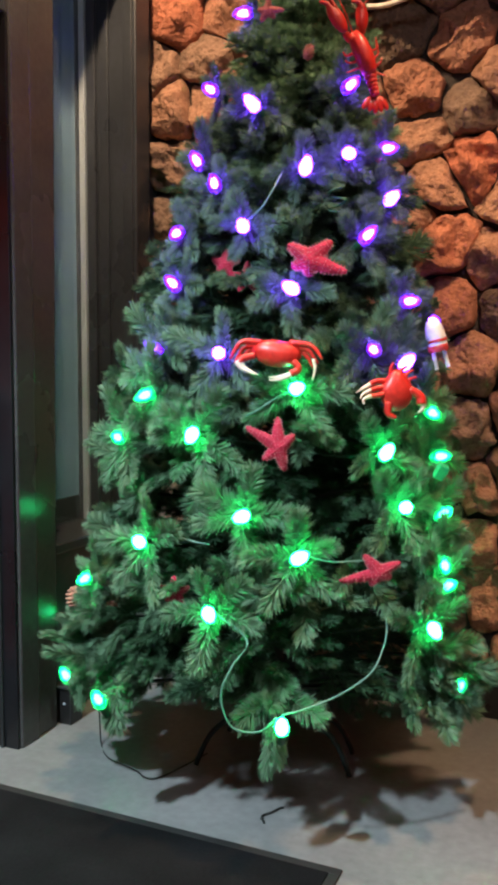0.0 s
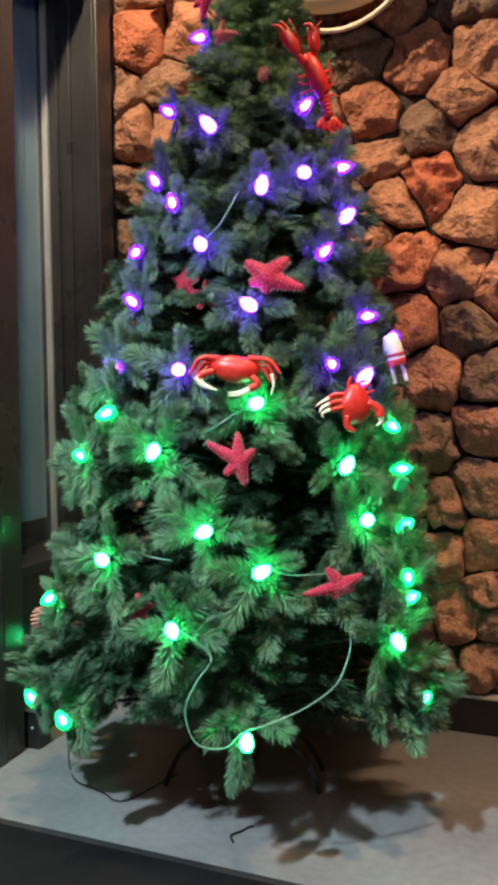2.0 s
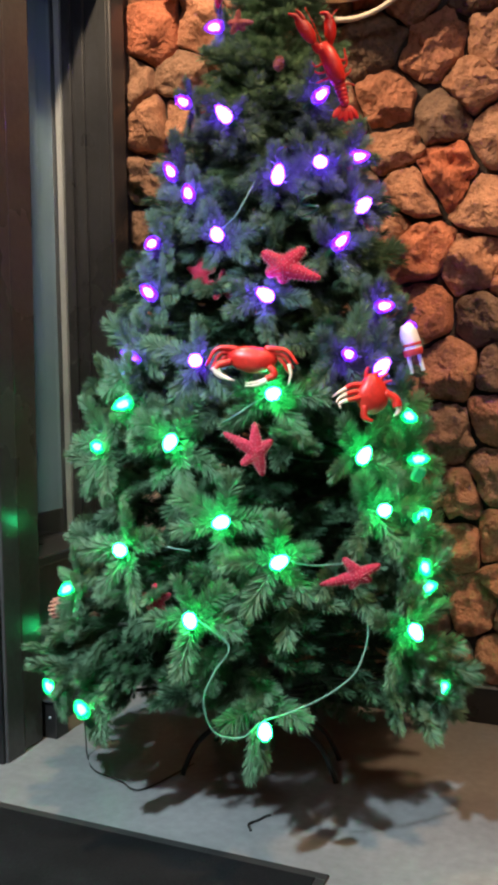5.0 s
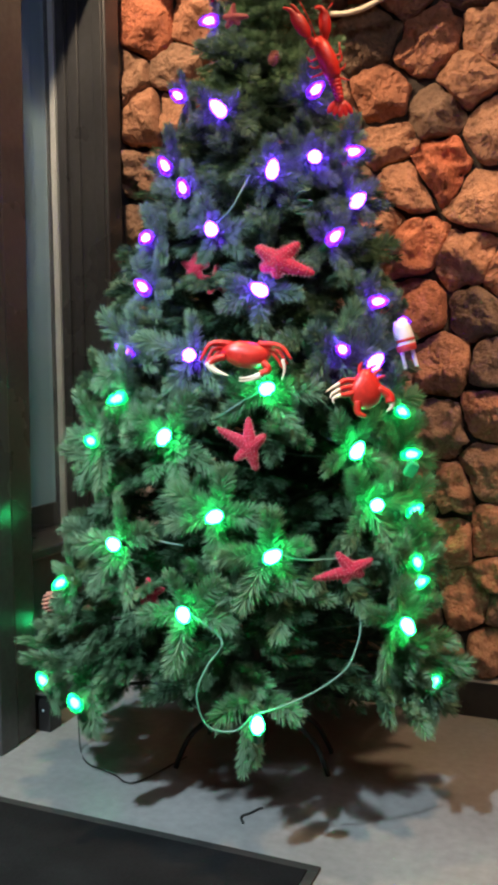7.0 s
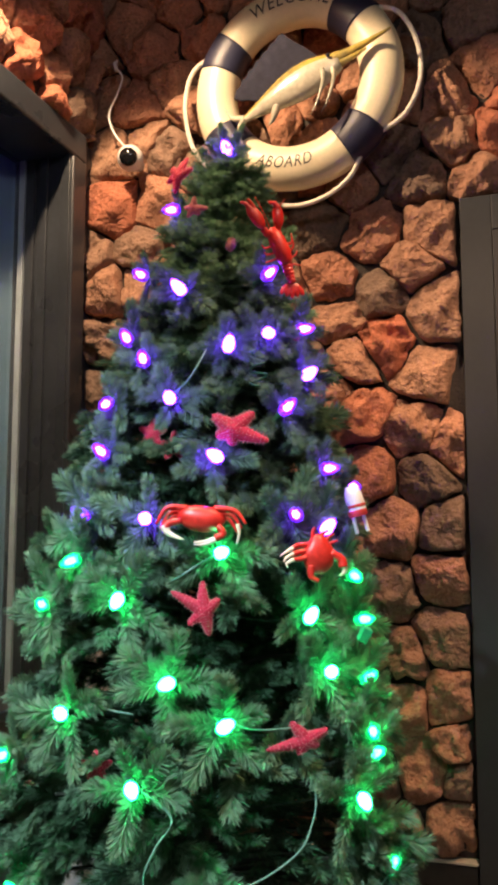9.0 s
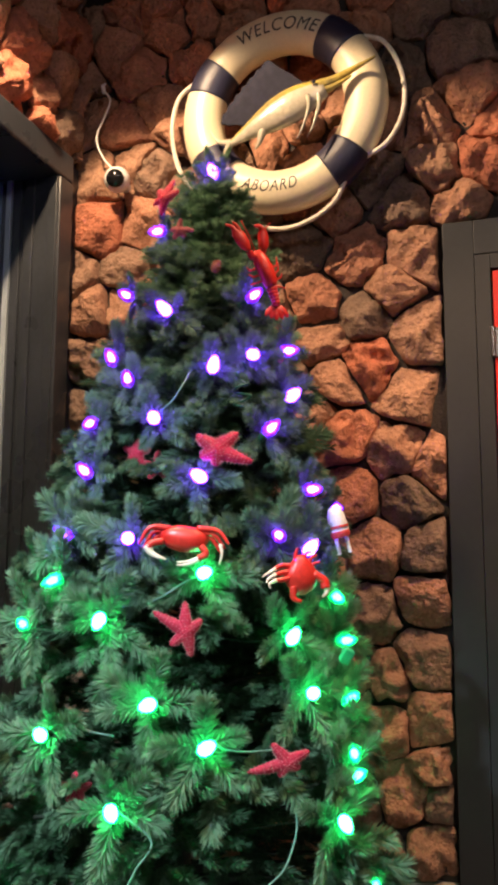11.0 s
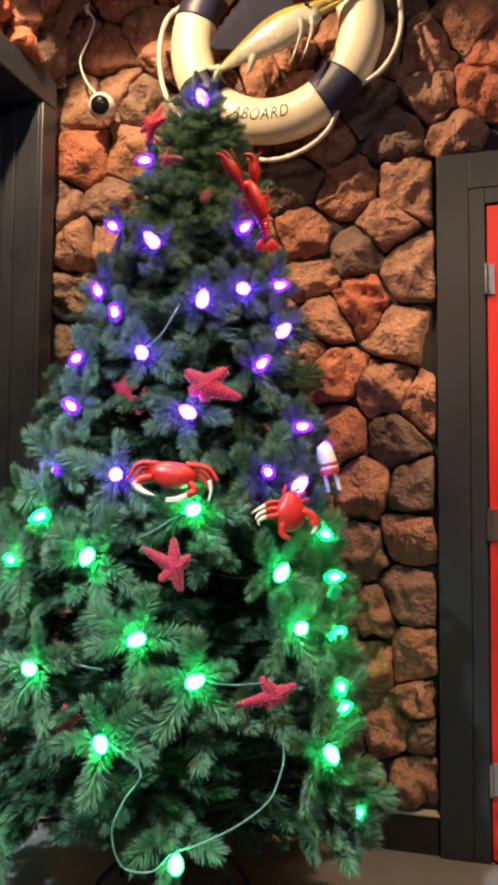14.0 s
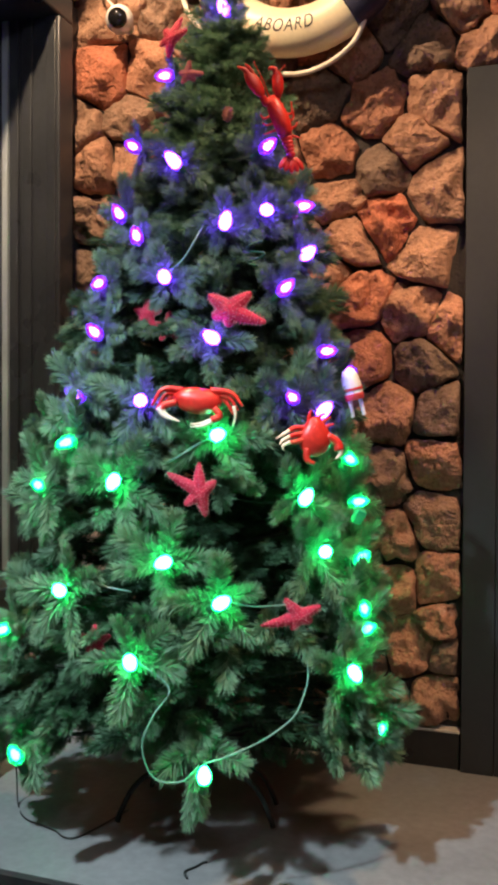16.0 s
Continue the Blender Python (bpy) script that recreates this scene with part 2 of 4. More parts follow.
def tube(points, radius, sides=8, bm=None, taper=None, closed=False):
    """A round tube along smooth points."""
    bm = bm or bmesh.new()
    pts = [Vector(p) for p in points]
    rings = []
    for i, p in enumerate(pts):
        a, b = pts[max(0, i - 1)], pts[min(len(pts) - 1, i + 1)]
        d = (b - a).normalized() if (b - a).length > 1e-9 else Vector((0, 0, 1))
        side = d.cross(Vector((0.13, 0.31, 0.94))).normalized()
        up = side.cross(d)
        r = radius if taper is None else radius * taper(i / max(1, len(pts) - 1))
        rings.append([bm.verts.new(p + (side * math.cos(k * math.tau / sides) + up * math.sin(k * math.tau / sides)) * r) for k in range(sides)])
    for a, b in zip(rings, rings[1:]):
        for k in range(sides):
            bm.faces.new((a[k], a[(k + 1) % sides], b[(k + 1) % sides], b[k]))
    bm.faces.new(rings[0][::-1])
    bm.faces.new(rings[-1])
    return bm


def smooth_line(points, steps=6):
    """A Catmull-Rom line through points."""
    p = [Vector(q) for q in points]
    p = [p[0] * 2 - p[1]] + p + [p[-1] * 2 - p[-2]]
    out = []
    for i in range(1, len(p) - 2):
        for k in range(steps):
            t = k / steps
            a, b, c, d = p[i - 1], p[i], p[i + 1], p[i + 2]
            out.append(0.5 * (2 * b + (c - a) * t + (2 * a - 5 * b + 4 * c - d) * t * t + (3 * b - 3 * c + d - a) * t ** 3))
    return out + [p[-2]]


def ball(center, radii, bm=None, u=16, v=10, turn=None):
    bm = bm or bmesh.new()
    m = Matrix.Translation(center) @ (turn or Matrix()) @ Matrix.Diagonal((*radii, 1))
    bmesh.ops.create_uvsphere(bm, u_segments=u, v_segments=v, radius=1, matrix=m)
    return bm


def lathe(profile, sides=14, bm=None, m=Matrix()):
    """A solid turned about z from (radius, height) pairs."""
    bm = bm or bmesh.new()
    rings = []
    for r, z in profile:
        rings.append([bm.verts.new(m @ Vector((r * math.cos(k * math.tau / sides), r * math.sin(k * math.tau / sides), z))) for k in range(sides)])
    for a, b in zip(rings, rings[1:]):
        for k in range(sides):
            bm.faces.new((a[k], a[(k + 1) % sides], b[(k + 1) % sides], b[k]))
    bm.faces.new(rings[0][::-1])
    bm.faces.new(rings[-1])
    return bm


def paint_faces(bm, start, index):
    bm.faces.ensure_lookup_table()
    for f in bm.faces[start:]:
        f.material_index = index


# ---- the plan: back wall y = 2.62, left wall x = -1.40, ceiling 3.45 ----
BACK, LEFT, TOP, RIGHT, REAR = 2.62, -1.40, 3.45, 2.3, -2.8


def setting(name, lo, hi, mat, label, bevel=0.0):
    ob = part(name, box(lo, hi, bevel), mat)
    return tagged(ob, label, name.split("_")[0], kind="structure")


setting("floor", (-2.2, REAR, -0.12), (RIGHT, BACK + 0.2, 0.0), CONCRETE, "smooth pale grey concrete floor of the entry")
setting("ceiling", (-2.2, REAR - 0.2, TOP), (RIGHT + 0.2, BACK + 0.2, TOP + 0.12), CEILING, "dark painted ceiling over the entry")
wall_back = setting("wall_back", (-1.6, BACK, 0.0), (0.035, BACK + 0.2, TOP), MORTAR, "dark mortared wall faced with red-brown lava stones")
wall_over_door = setting("wall_over_door", (0.035, BACK, 2.29), (RIGHT, BACK + 0.2, TOP), MORTAR, "lava stone wall over the grey-brown door frame")
setting("wall_beside_door", (1.33, BACK, 0.0), (RIGHT, BACK + 0.2, 2.29), PLASTER, "plain brown wall beside the door")
setting("wall_right", (RIGHT, REAR, 0.0), (RIGHT + 0.2, BACK + 0.2, TOP), PLASTER, "plain brown plastered wall")
setting("wall_rear", (-2.2, REAR - 0.2, 0.0), (RIGHT + 0.2, REAR, TOP), PLASTER, "plain brown plastered wall")
wall_left = setting("wall_left", (LEFT - 0.2, REAR, 2.71), (LEFT - 0.02, BACK, TOP), MORTAR, "lava stone wall over the dark window frame")
setting("wall_left_near", (LEFT - 0.2, REAR, 0.0), (LEFT, 0.62, 2.71), PLASTER, "plain brown wall beside the door")
tagged(part("baseboard", box((LEFT, BACK - 0.045, 0.0), (0.031, BACK, 0.12), 0.004), BLACKPAINT), "glossy black baseboard under the stone wall", "baseboard", kind="structure")
tagged(part("trim", box((LEFT, BACK - 0.05, 0.12), (0.034, BACK, 0.129), 0.002), LEDGE), "pale narrow cap strip along the baseboard", "trim", kind="structure")

# ---- window and door in the left wall ----
window_1 = thing("window_1", "tall narrow sidelight window in a dark brown frame", "window", kind="structure")
part("window_frame", box((LEFT - 0.30, 2.405, 0.0), (LEFT + 0.03, 2.50, 2.599), 0.006), PAINT, window_1, "dark painted casing with a deep reveal")
part("window_frame", box((LEFT - 0.30, 2.501, 0.0), (LEFT - 0.01, 2.62, 2.71)), PAINT, window_1)
part("moulding", box((LEFT - 0.118, 2.392, 0.592), (LEFT - 0.078, 2.404, 2.598), 0.004), PAINT, window_1)
part("moulding", box((LEFT - 0.020, 2.397, 0.592), (LEFT + 0.018, 2.404, 2.598), 0.003), PAINT, window_1)
part("moulding", box((LEFT - 0.170, 2.390, 0.592), (LEFT - 0.132, 2.404, 2.598), 0.004), PAINT, window_1)
part("moulding", box((LEFT - 0.198, 2.384, 0.592), (LEFT - 0.173, 2.404, 2.598), 0.003), STRIP, window_1, "pale metal glazing bead")
part("window_sill", box((LEFT - 0.24, 1.945, 0.556), (LEFT - 0.004, 2.404, 0.590), 0.006), PAINT, window_1)
part("lower_panel", box((LEFT - 0.24, 1.945, 0.0), (LEFT - 0.03, 2.404, 0.555), 0.004), PAINT, window_1)
part("pane", box((LEFT - 0.206, 1.945, 0.592), (LEFT - 0.200, 2.404, 2.598)), GLASS, window_1).visible_shadow = False
# added panel whose colour stands in for the bluish lit interior
part("back_panel", box((LEFT - 0.240, 1.945, 0.68), (LEFT - 0.232, 2.404, 2.598)), INTERIOR, window_1, "pale blue-grey panel added behind the glass, in place of the interior")
part("pane_rail", box((LEFT - 0.243, 1.945, 0.592), (LEFT - 0.226, 2.404, 0.679), 0.004), GREYPAINT, window_1)

door_1 = thing("door_1", "red door set deep in a dark brown frame", "door", kind="structure")
dp = box((LEFT - 0.16, 1.755, 0.0), (LEFT + 0.012, 1.84, 2.60), 0.006)
box((LEFT - 0.16, 1.846, 0.0), (LEFT + 0.004, 1.94, 2.60), 0.006, dp)
for v in dp.verts:
    if v.co.y > 1.9:
        v.co.y += 0.035 * v.co.z / 2.60
part("post", dp, POSTPAINT, door_1, "dark brown glossy post")
part("header", box((LEFT - 0.30, 0.62, 2.60), (LEFT + 0.03, 2.50, 2.71), 0.008), PAINT, door_1)
part("transom_bar", box((LEFT - 0.16, 0.80, 2.155), (LEFT - 0.002, 1.755, 2.215), 0.006), PAINT, door_1)
part("transom_pane", box((LEFT - 0.09, 0.80, 2.215), (LEFT - 0.084, 1.755, 2.60)), GLASS, door_1).visible_shadow = False
# added panel again, for the interior seen through the transom
part("transom_panel", box((LEFT - 0.165, 0.80, 2.215), (LEFT - 0.155, 1.755, 2.60)), INTERIOR, door_1, "pale blue-grey panel added behind the transom glass, in place of the interior")
part("reveal", box((LEFT - 0.30, 1.757, 0.0), (LEFT - 0.162, 1.92, 2.155), 0.003), BLACKPAINT, door_1)
# near-black jamb sheet: the recess shade is put into its colour
part("jamb", box((LEFT - 0.205, 1.743, 0.0), (LEFT + 0.004, 1.7545, 2.155), 0.002), JAMB_SHADE, door_1, "door jamb, near black for the shade of the recess")
part("stop", box((LEFT - 0.055, 1.734, 0.0), (LEFT - 0.045, 1.7425, 2.10), 0.002), GREYPAINT, door_1)
part("leaf", box((LEFT - 0.205, 0.80, 0.20), (LEFT - 0.155, 1.742, 2.15), 0.004), REDPAINT, door_1, "bright red painted door leaf")
part("kick_plate", box((LEFT - 0.205, 0.80, 0.01), (LEFT - 0.15, 1.742, 0.20), 0.004), METAL, door_1, "brushed steel kick plate")
bar = box((LEFT - 0.155, 1.60, 1.025), (LEFT - 0.115, 1.725, 1.075), 0.006)
box((LEFT - 0.125, 0.9, 1.03), (LEFT - 0.095, 1.70, 1.07), 0.006, bar)
part("push_bar", bar, METAL, door_1, "steel push bar")
part("near_post", box((LEFT - 0.16, 0.62, 0.0), (LEFT + 0.012, 0.80, 2.60), 0.006), PAINT, door_1)
setting("wall_left_behind", (LEFT - 0.40, 0.42, 0.0), (LEFT - 0.305, BACK, 2.71), PLASTER, "plain wall closing the door recess")

# ---- door beside the stone wall ----
door_2 = thing("door_2", "red door in a wide flat grey-brown frame", "door", kind="structure")
part("casing", box((0.037, BACK - 0.06, 0.0), (0.140, BACK + 0.1, 2.29), 0.002), GREYPAINT, door_2)
part("casing", box((0.1415, BACK - 0.058, 0.0), (0.192, BACK + 0.1, 2.167), 0.002), GREYPAINT, door_2)
part("casing_head", box((0.1405, BACK - 0.06, 2.169), (1.33, BACK + 0.1, 2.29), 0.002), GREYPAINT, door_2)
part("casing_head", box((0.1925, BACK - 0.058, 2.115), (1.33, BACK + 0.1, 2.167), 0.002), GREYPAINT, door_2)
part("casing", box((1.17, BACK - 0.06, 0.0), (1.33, BACK + 0.1, 2.112), 0.004), GREYPAINT, door_2)
part("leaf", box((0.197, BACK - 0.05, 0.008), (1.165, BACK + 0.02, 2.11), 0.004), REDPAINT, door_2, "bright red painted door leaf")
for z in (1.86, 1.06, 0.26):
    h = lathe([(0.008, -0.05), (0.008, -0.018), (0.0085, -0.016), (0.0085, 0.016), (0.008, 0.018), (0.008, 0.05)], 10, None, Matrix.Translation((0.1945, BACK - 0.066, z)))
    box((0.196, BACK - 0.057, z - 0.05), (0.222, BACK - 0.051, z + 0.05), 0.001, h)
    part("hinge", h, METAL, door_2, "steel hinge")

# ---- small electrical box at the foot of the window ----
junction_box = thing("junction_box", "small black electrical box on the floor by the window", "junction box")
part("case", box((LEFT - 0.02, 1.955, 0.0), (LEFT + 0.045, 2.02, 0.12), 0.004), BLACKPAINT, junction_box)
part("lid", box((LEFT - 0.022, 1.945, 0.1205), (LEFT + 0.05, 2.03, 0.128), 0.002), GREYPAINT, junction_box)
part("screw", lathe([(0.004, 0), (0.005, 0.001), (0.004, 0.003)], 8, None, Matrix.Translation((LEFT + 0.02, 1.955, 0.07)) @ pose(0, 0, 0, 90, 0, 0)), STRIP, junction_box, "pale screw head")

# ---- floor mat ----
floor_mat = thing("floor_mat", "charcoal ribbed rubber floor mat lying on concrete", "floor mat")
part("surface", box((-1.545, 0.82, 0.0), (-0.335, 1.52, 0.009), 0.002), RUBBER, floor_mat)
mb = box((-1.545, 1.52, 0.0), (-0.31, 1.546, 0.007), 0.002)
box((-0.335, 0.82, 0.0), (-0.31, 1.52, 0.007), 0.002, mb)
part("border", mb, EDGE, floor_mat, "black bevelled rubber border")

# ---- the tree ----
AXIS = (-0.66, 2.0)
PROFILE = ((0.1, 0.48), (0.25, 0.55), (0.4, 0.59), (0.7, 0.53), (0.96, 0.49), (1.2, 0.45), (1.4, 0.405), (1.63, 0.345), (1.83, 0.27), (2.03, 0.2), (2.25, 0.075), (2.37, 0.02))


def girth(z):
    return float(np.interp(z, [a for a, b in PROFILE], [b for a, b in PROFILE]))


def on_tree(angle, z, out=1.0):
    """The place on the tree's outline at that angle (degrees) and height; out: share of the radius."""
    r = girth(z) * out
    return Vector((AXIS[0] + 0.058 * max(0, z - 1) + r * math.cos(radians(angle)), AXIS[1] + r * math.sin(radians(angle)), z))


# bulbs of the light string: angle round the trunk, height
BULBS = ((284, 2.28), (219, 2.1), (230, 1.88), (269, 1.8), (319, 1.85), (246, 1.67), (260, 1.6), (296, 1.63), (314, 1.67), (335, 1.7), (332, 1.57),
         (246, 1.49), (275, 1.49), (319, 1.47), (251, 1.36), (293, 1.34), (335, 1.32), (249, 1.2), (273, 1.19), (319, 1.2), (331, 1.17), (296, 1.11),
         (249, 1.09), (268, 1.0), (238, 0.98), (342, 1.05), (322, 0.96), (344, 0.94), (283, 0.82), (327, 0.83), (342, 0.8), (254, 0.74), (297, 0.73),
         (340, 0.68), (339, 0.63), (276, 0.6), (332, 0.54), (343, 0.37), (247, 0.35), (293, 0.37), (230, 0.61), (221, 0.32),
         (176, 0.69), (170, 0.31), (190, 1.12), (36, 0.62), (34, 1.3))
rng = np.random.default_rng(7)
tree = thing("christmas_tree", "green artificial spruce tree standing in a stone corner", "christmas tree", at=(AXIS[0], AXIS[1], 0))


def under(ob, parent):
    """Hangs a part, built in world places, under a parent that is not at the origin."""
    ob.parent = parent
    ob.matrix_parent_inverse = Matrix.Translation(parent.location).inverted()
    return ob


trunk = tube([(AXIS[0], AXIS[1], 0.06), (AXIS[0], AXIS[1], 1.0), (AXIS[0] + 0.04, AXIS[1], 1.7), (AXIS[0] + 0.08, AXIS[1], 2.34)], 0.022, 10, None, lambda t: 1 - 0.75 * t)
under(part("trunk", trunk, BARK), tree)
for turn in (-5, 32, 150, 214):
    a = radians(turn)
    c, s = math.cos(a), math.sin(a)
    leg = tube(smooth_line([(AXIS[0] + c * r, AXIS[1] + s * r, z) for r, z in ((0.03, 0.15), (0.11, 0.15), (0.185, 0.105), (0.225, 0.035), (0.235, 0.008))]), 0.008, 8)
    under(part("stand_leg", leg, STEEL_DARK, None, "dark steel leg of the tree stand"), tree)
under(part("stand_collar", lathe([(0.036, 0.06), (0.04, 0.07), (0.04, 0.2), (0.036, 0.21)], 14, None, Matrix.Translation((*AXIS, 0))), STEEL_DARK), tree)


def sprig(length, width, count):
    """One twig along +x with flat needles all round: vertices, quads and the paleness of each vertex."""
    t = np.linspace(0.04, 1.0, count) ** 0.9
    roll = rng.uniform(0, 6.283, count)
    lift = np.radians(56 - 26 * t ** 4 + rng.normal(0, 6, count))
    size = width * (0.72 + 0.42 * np.sin(np.pi * np.clip(t * 0.8 + 0.05, 0, 1))) * rng.uniform(0.85, 1.15, count)
    base = np.stack([t * length, np.zeros(count), np.zeros(count)], 1)
    side = np.stack([np.zeros(count), np.cos(roll), np.sin(roll) * 0.5], 1)
    way = np.cos(lift)[:, None] * np.array([1.0, 0, 0]) + np.sin(lift)[:, None] * side
    across = np.cross(way, rng.normal(0, 1, (count, 3)))
    across /= np.linalg.norm(across, axis=1)[:, None]
    half = 0.0012
    tip = base + way * size[:, None]
    mid = base + way * size[:, None] * 0.55
    verts = np.stack([base, mid + across * half, tip, mid - across * half], 1).reshape(-1, 3)
    paleness = np.stack([0.3 + t * 0.3, 0.4 + t * 0.35, 0.5 + t * 0.4, 0.4 + t * 0.35], 1).reshape(-1)
    return verts, paleness


SPRIGS = [sprig(rng.uniform(0.085, 0.11), rng.uniform(0.032, 0.038), 480) for k in range(10)]
PLAIN = [sprig(0.1, 0.032, 140) for k in range(4)]
crown_v, crown_a, limbs = [], [], bmesh.new()


def add_sprig(at, way, scale, pale_share, kinds=SPRIGS, face=(0, 0, 1)):
    verts, paleness = kinds[rng.integers(len(kinds))]
    scale *= float(np.interp(at[2], (1.5, 1.9, 2.2), (1.0, 0.84, 0.70)))
    way = Vector(way).normalized()
    up = Vector(face) - way * way.dot(Vector(face))
    up = (up if up.length > 0.05 else way.orthogonal()).normalized()
    q = Matrix((way, up.cross(way), up)).transposed() @ Matrix.Rotation(rng.uniform(-0.4, 0.4), 3, "X")
    w = verts @ np.array(q).T * scale
    w[:, 2] -= 0.35 * ((verts[:, 0] * scale) ** 2)
    crown_v.append(w + np.array(at))
    crown_a.append(np.clip(paleness * pale_share, 0, 1))


def add_branch(angle, z, out, fingers, spread=42, droop=0.0, drop=0.0, tall=0.75):
    """A limb from the trunk to the outline, twigs along it and a fan of twigs at its end."""
    end = on_tree(angle, z, out)
    end.z -= drop
    r = girth(z) * out
    root = Vector((AXIS[0] + 0.058 * max(0, z - 1), AXIS[1], max(0.22, z - 0.30 * r)))
    way = (end - root).normalized()
    start = root + (end - root) * max(0.0, 1 - 0.09 / max(0.1, r)) - way * 0.02
    tube([root, root.lerp(end, 0.5) + Vector((0, 0, 0.015)), start], 0.005, 4, limbs)
    flat = Vector((way.x, way.y, 0)).normalized()
    side = Vector((-flat.y, flat.x, 0))
    begin = rng.uniform(0, 6.28)
    for k in range(fingers):
        a = begin + math.tau * (k + rng.uniform(-0.25, 0.25)) / fingers
        wide = math.tan(radians(spread)) * rng.uniform(0.7, 1.2)
        d = flat + side * math.cos(a) * wide + Vector((0, 0, math.sin(a) * wide * tall - droop))
        # top twigs get a paler minimum, painting in light they lack
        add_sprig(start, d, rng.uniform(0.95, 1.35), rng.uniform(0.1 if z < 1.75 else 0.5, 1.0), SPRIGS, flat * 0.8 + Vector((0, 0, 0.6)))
    # twigs along the limb are darker: inner shade put into the colour
    for k in range(max(1, int(r * 6))):
        t = rng.uniform(0.4, 0.9)
        sgn = rng.choice((-1, 1))
        d = flat * 0.75 + side * sgn * rng.uniform(0.4, 0.9) + Vector((0, 0, rng.normal(0.05, 0.3)))
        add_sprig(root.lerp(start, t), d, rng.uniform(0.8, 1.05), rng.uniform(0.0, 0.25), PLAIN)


# dark hollows between the tiers: angle, height, half width in degrees, half height
HOLLOWS = ((309, 0.47, 12, 0.05), (311, 0.60, 9, 0.06), (313, 0.86, 10, 0.05), (309, 0.76, 7, 0.04), (313, 1.08, 9, 0.04), (267, 1.45, 14, 0.03), (306, 1.54, 10, 0.05), (310, 1.77, 12, 0.04), (260, 0.60, 9, 0.035))


def clear(angle, z):
    """Whether a branch may end there: off the walls and out of the hollows."""
    p, a = on_tree(angle, z), angle % 360
    if any(((a - b) / wide) ** 2 + ((z - h) / (high + 0.03)) ** 2 < 1 for b, h, wide, high in HOLLOWS):
        return False
    return p.y < 2.52 and p.x > -1.36


z = 0.40
while z < 2.28:
    r = girth(z)
    n = max(5, round(r * (25 if z < 1.5 else 34)))
    off = rng.uniform(0, 360)
    for k in range(n):
        a = off + 360 / n * (k + rng.uniform(-0.3, 0.3))
        zz = z + rng.uniform(-0.04, 0.04)
        gap = noise.noise(on_tree(a, zz) * 5.5) < (-0.02 if z > 0.55 else 0.08)
        if clear(a, zz) and not gap:
            add_branch(a, zz, rng.uniform(0.74, 1.06), 4, 50, rng.uniform(-0.1, 0.3) if z > 0.5 else -0.05, 0.0, 0.75 if z > 0.5 else 0.2)
    z += 0.105
for a, z in BULBS:
    if z < 0.45:
        add_branch(a, z + 0.04, 0.95, 3, 48, 0.0, 0.0, 0.25)
        continue
    # a star of twigs spreads behind each bulb
    flat = Vector((math.cos(radians(a)), math.sin(radians(a)), 0))
    side = Vector((-flat.y, flat.x, 0))
    back = on_tree(a, z, 1.02) - flat * 0.03
    begin = rng.uniform(0, 6.28)
    for k in range(5):
        b = begin + math.tau * (k + rng.uniform(-0.25, 0.25)) / 5
        add_sprig(back, side * math.cos(b) + Vector((0, 0, math.sin(b))) + flat * rng.uniform(0.1, 0.45), rng.uniform(0.95, 1.3) * (1.0 if z < 1.3 else 0.78), rng.uniform(0.75, 1.0), SPRIGS, flat)
    add_branch(a + 5, z - 0.07, 0.98, 3, 40, 0.3)
# the full low boughs beside the window
for a in (203, 212, 221, 230, 239):
    for z in (0.41, 0.48):
        add_branch(a + rng.uniform(-4, 4), z + rng.uniform(-0.02, 0.02), rng.uniform(0.92, 1.06), 4, 50, 0.05, 0.0, 0.3 if z < 0.5 else 0.7)
# and the low ones that reach towards the stone wall
for a, z in ((333, 0.44), (340, 0.40), (346, 0.46), (352, 0.41), (343, 0.52)):
    add_branch(a, z, rng.uniform(1.0, 1.1), 4, 46, 0.15, 0.03, 0.4)
# dark inner growth, with the crown's depth shade put into its colour
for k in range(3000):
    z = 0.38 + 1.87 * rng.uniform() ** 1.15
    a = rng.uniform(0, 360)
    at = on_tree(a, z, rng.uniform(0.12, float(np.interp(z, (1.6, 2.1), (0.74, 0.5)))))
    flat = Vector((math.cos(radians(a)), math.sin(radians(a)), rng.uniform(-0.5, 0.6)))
    # paler towards the top, in place of light
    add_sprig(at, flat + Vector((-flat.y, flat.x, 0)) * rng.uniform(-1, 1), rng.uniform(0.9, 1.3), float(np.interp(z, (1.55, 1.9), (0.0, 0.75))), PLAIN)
for k in range(9):
    a = k * 137.5
    add_sprig(on_tree(a, 2.22 + 0.012 * k, 0.3), (0.35 * math.cos(radians(a)), 0.35 * math.sin(radians(a)), 1), 0.95, 0.8)
# the branch that hangs low beneath the front bulb, and the low tips beside it
for a, z, n in ((291, 0.305, 2), (247, 0.32, 2), (221, 0.31, 2), (343, 0.32, 2)):
    for k in range(n):
        add_sprig(on_tree(a, z + 0.06, 0.96), on_tree(a + (k - 0.5) * 3, z - 0.05, 1.03) - on_tree(a, z + 0.06, 0.96), 1.05, 0.9)

cv, ca = np.concatenate(crown_v), np.concatenate(crown_a)
cv[:, 1] = np.minimum(cv[:, 1], 2.575)
cv[:, 0] = np.maximum(cv[:, 0], LEFT + 0.015)
cm = bpy.data.meshes.new("crown")
nq = len(cv) // 4
cm.vertices.add(len(cv))
cm.vertices.foreach_set("co", cv.astype(np.float32).ravel())
cm.loops.add(len(cv))
cm.loops.foreach_set("vertex_index", np.arange(len(cv), dtype=np.int32))
cm.polygons.add(nq)
cm.polygons.foreach_set("loop_start", np.arange(0, len(cv), 4, dtype=np.int32))
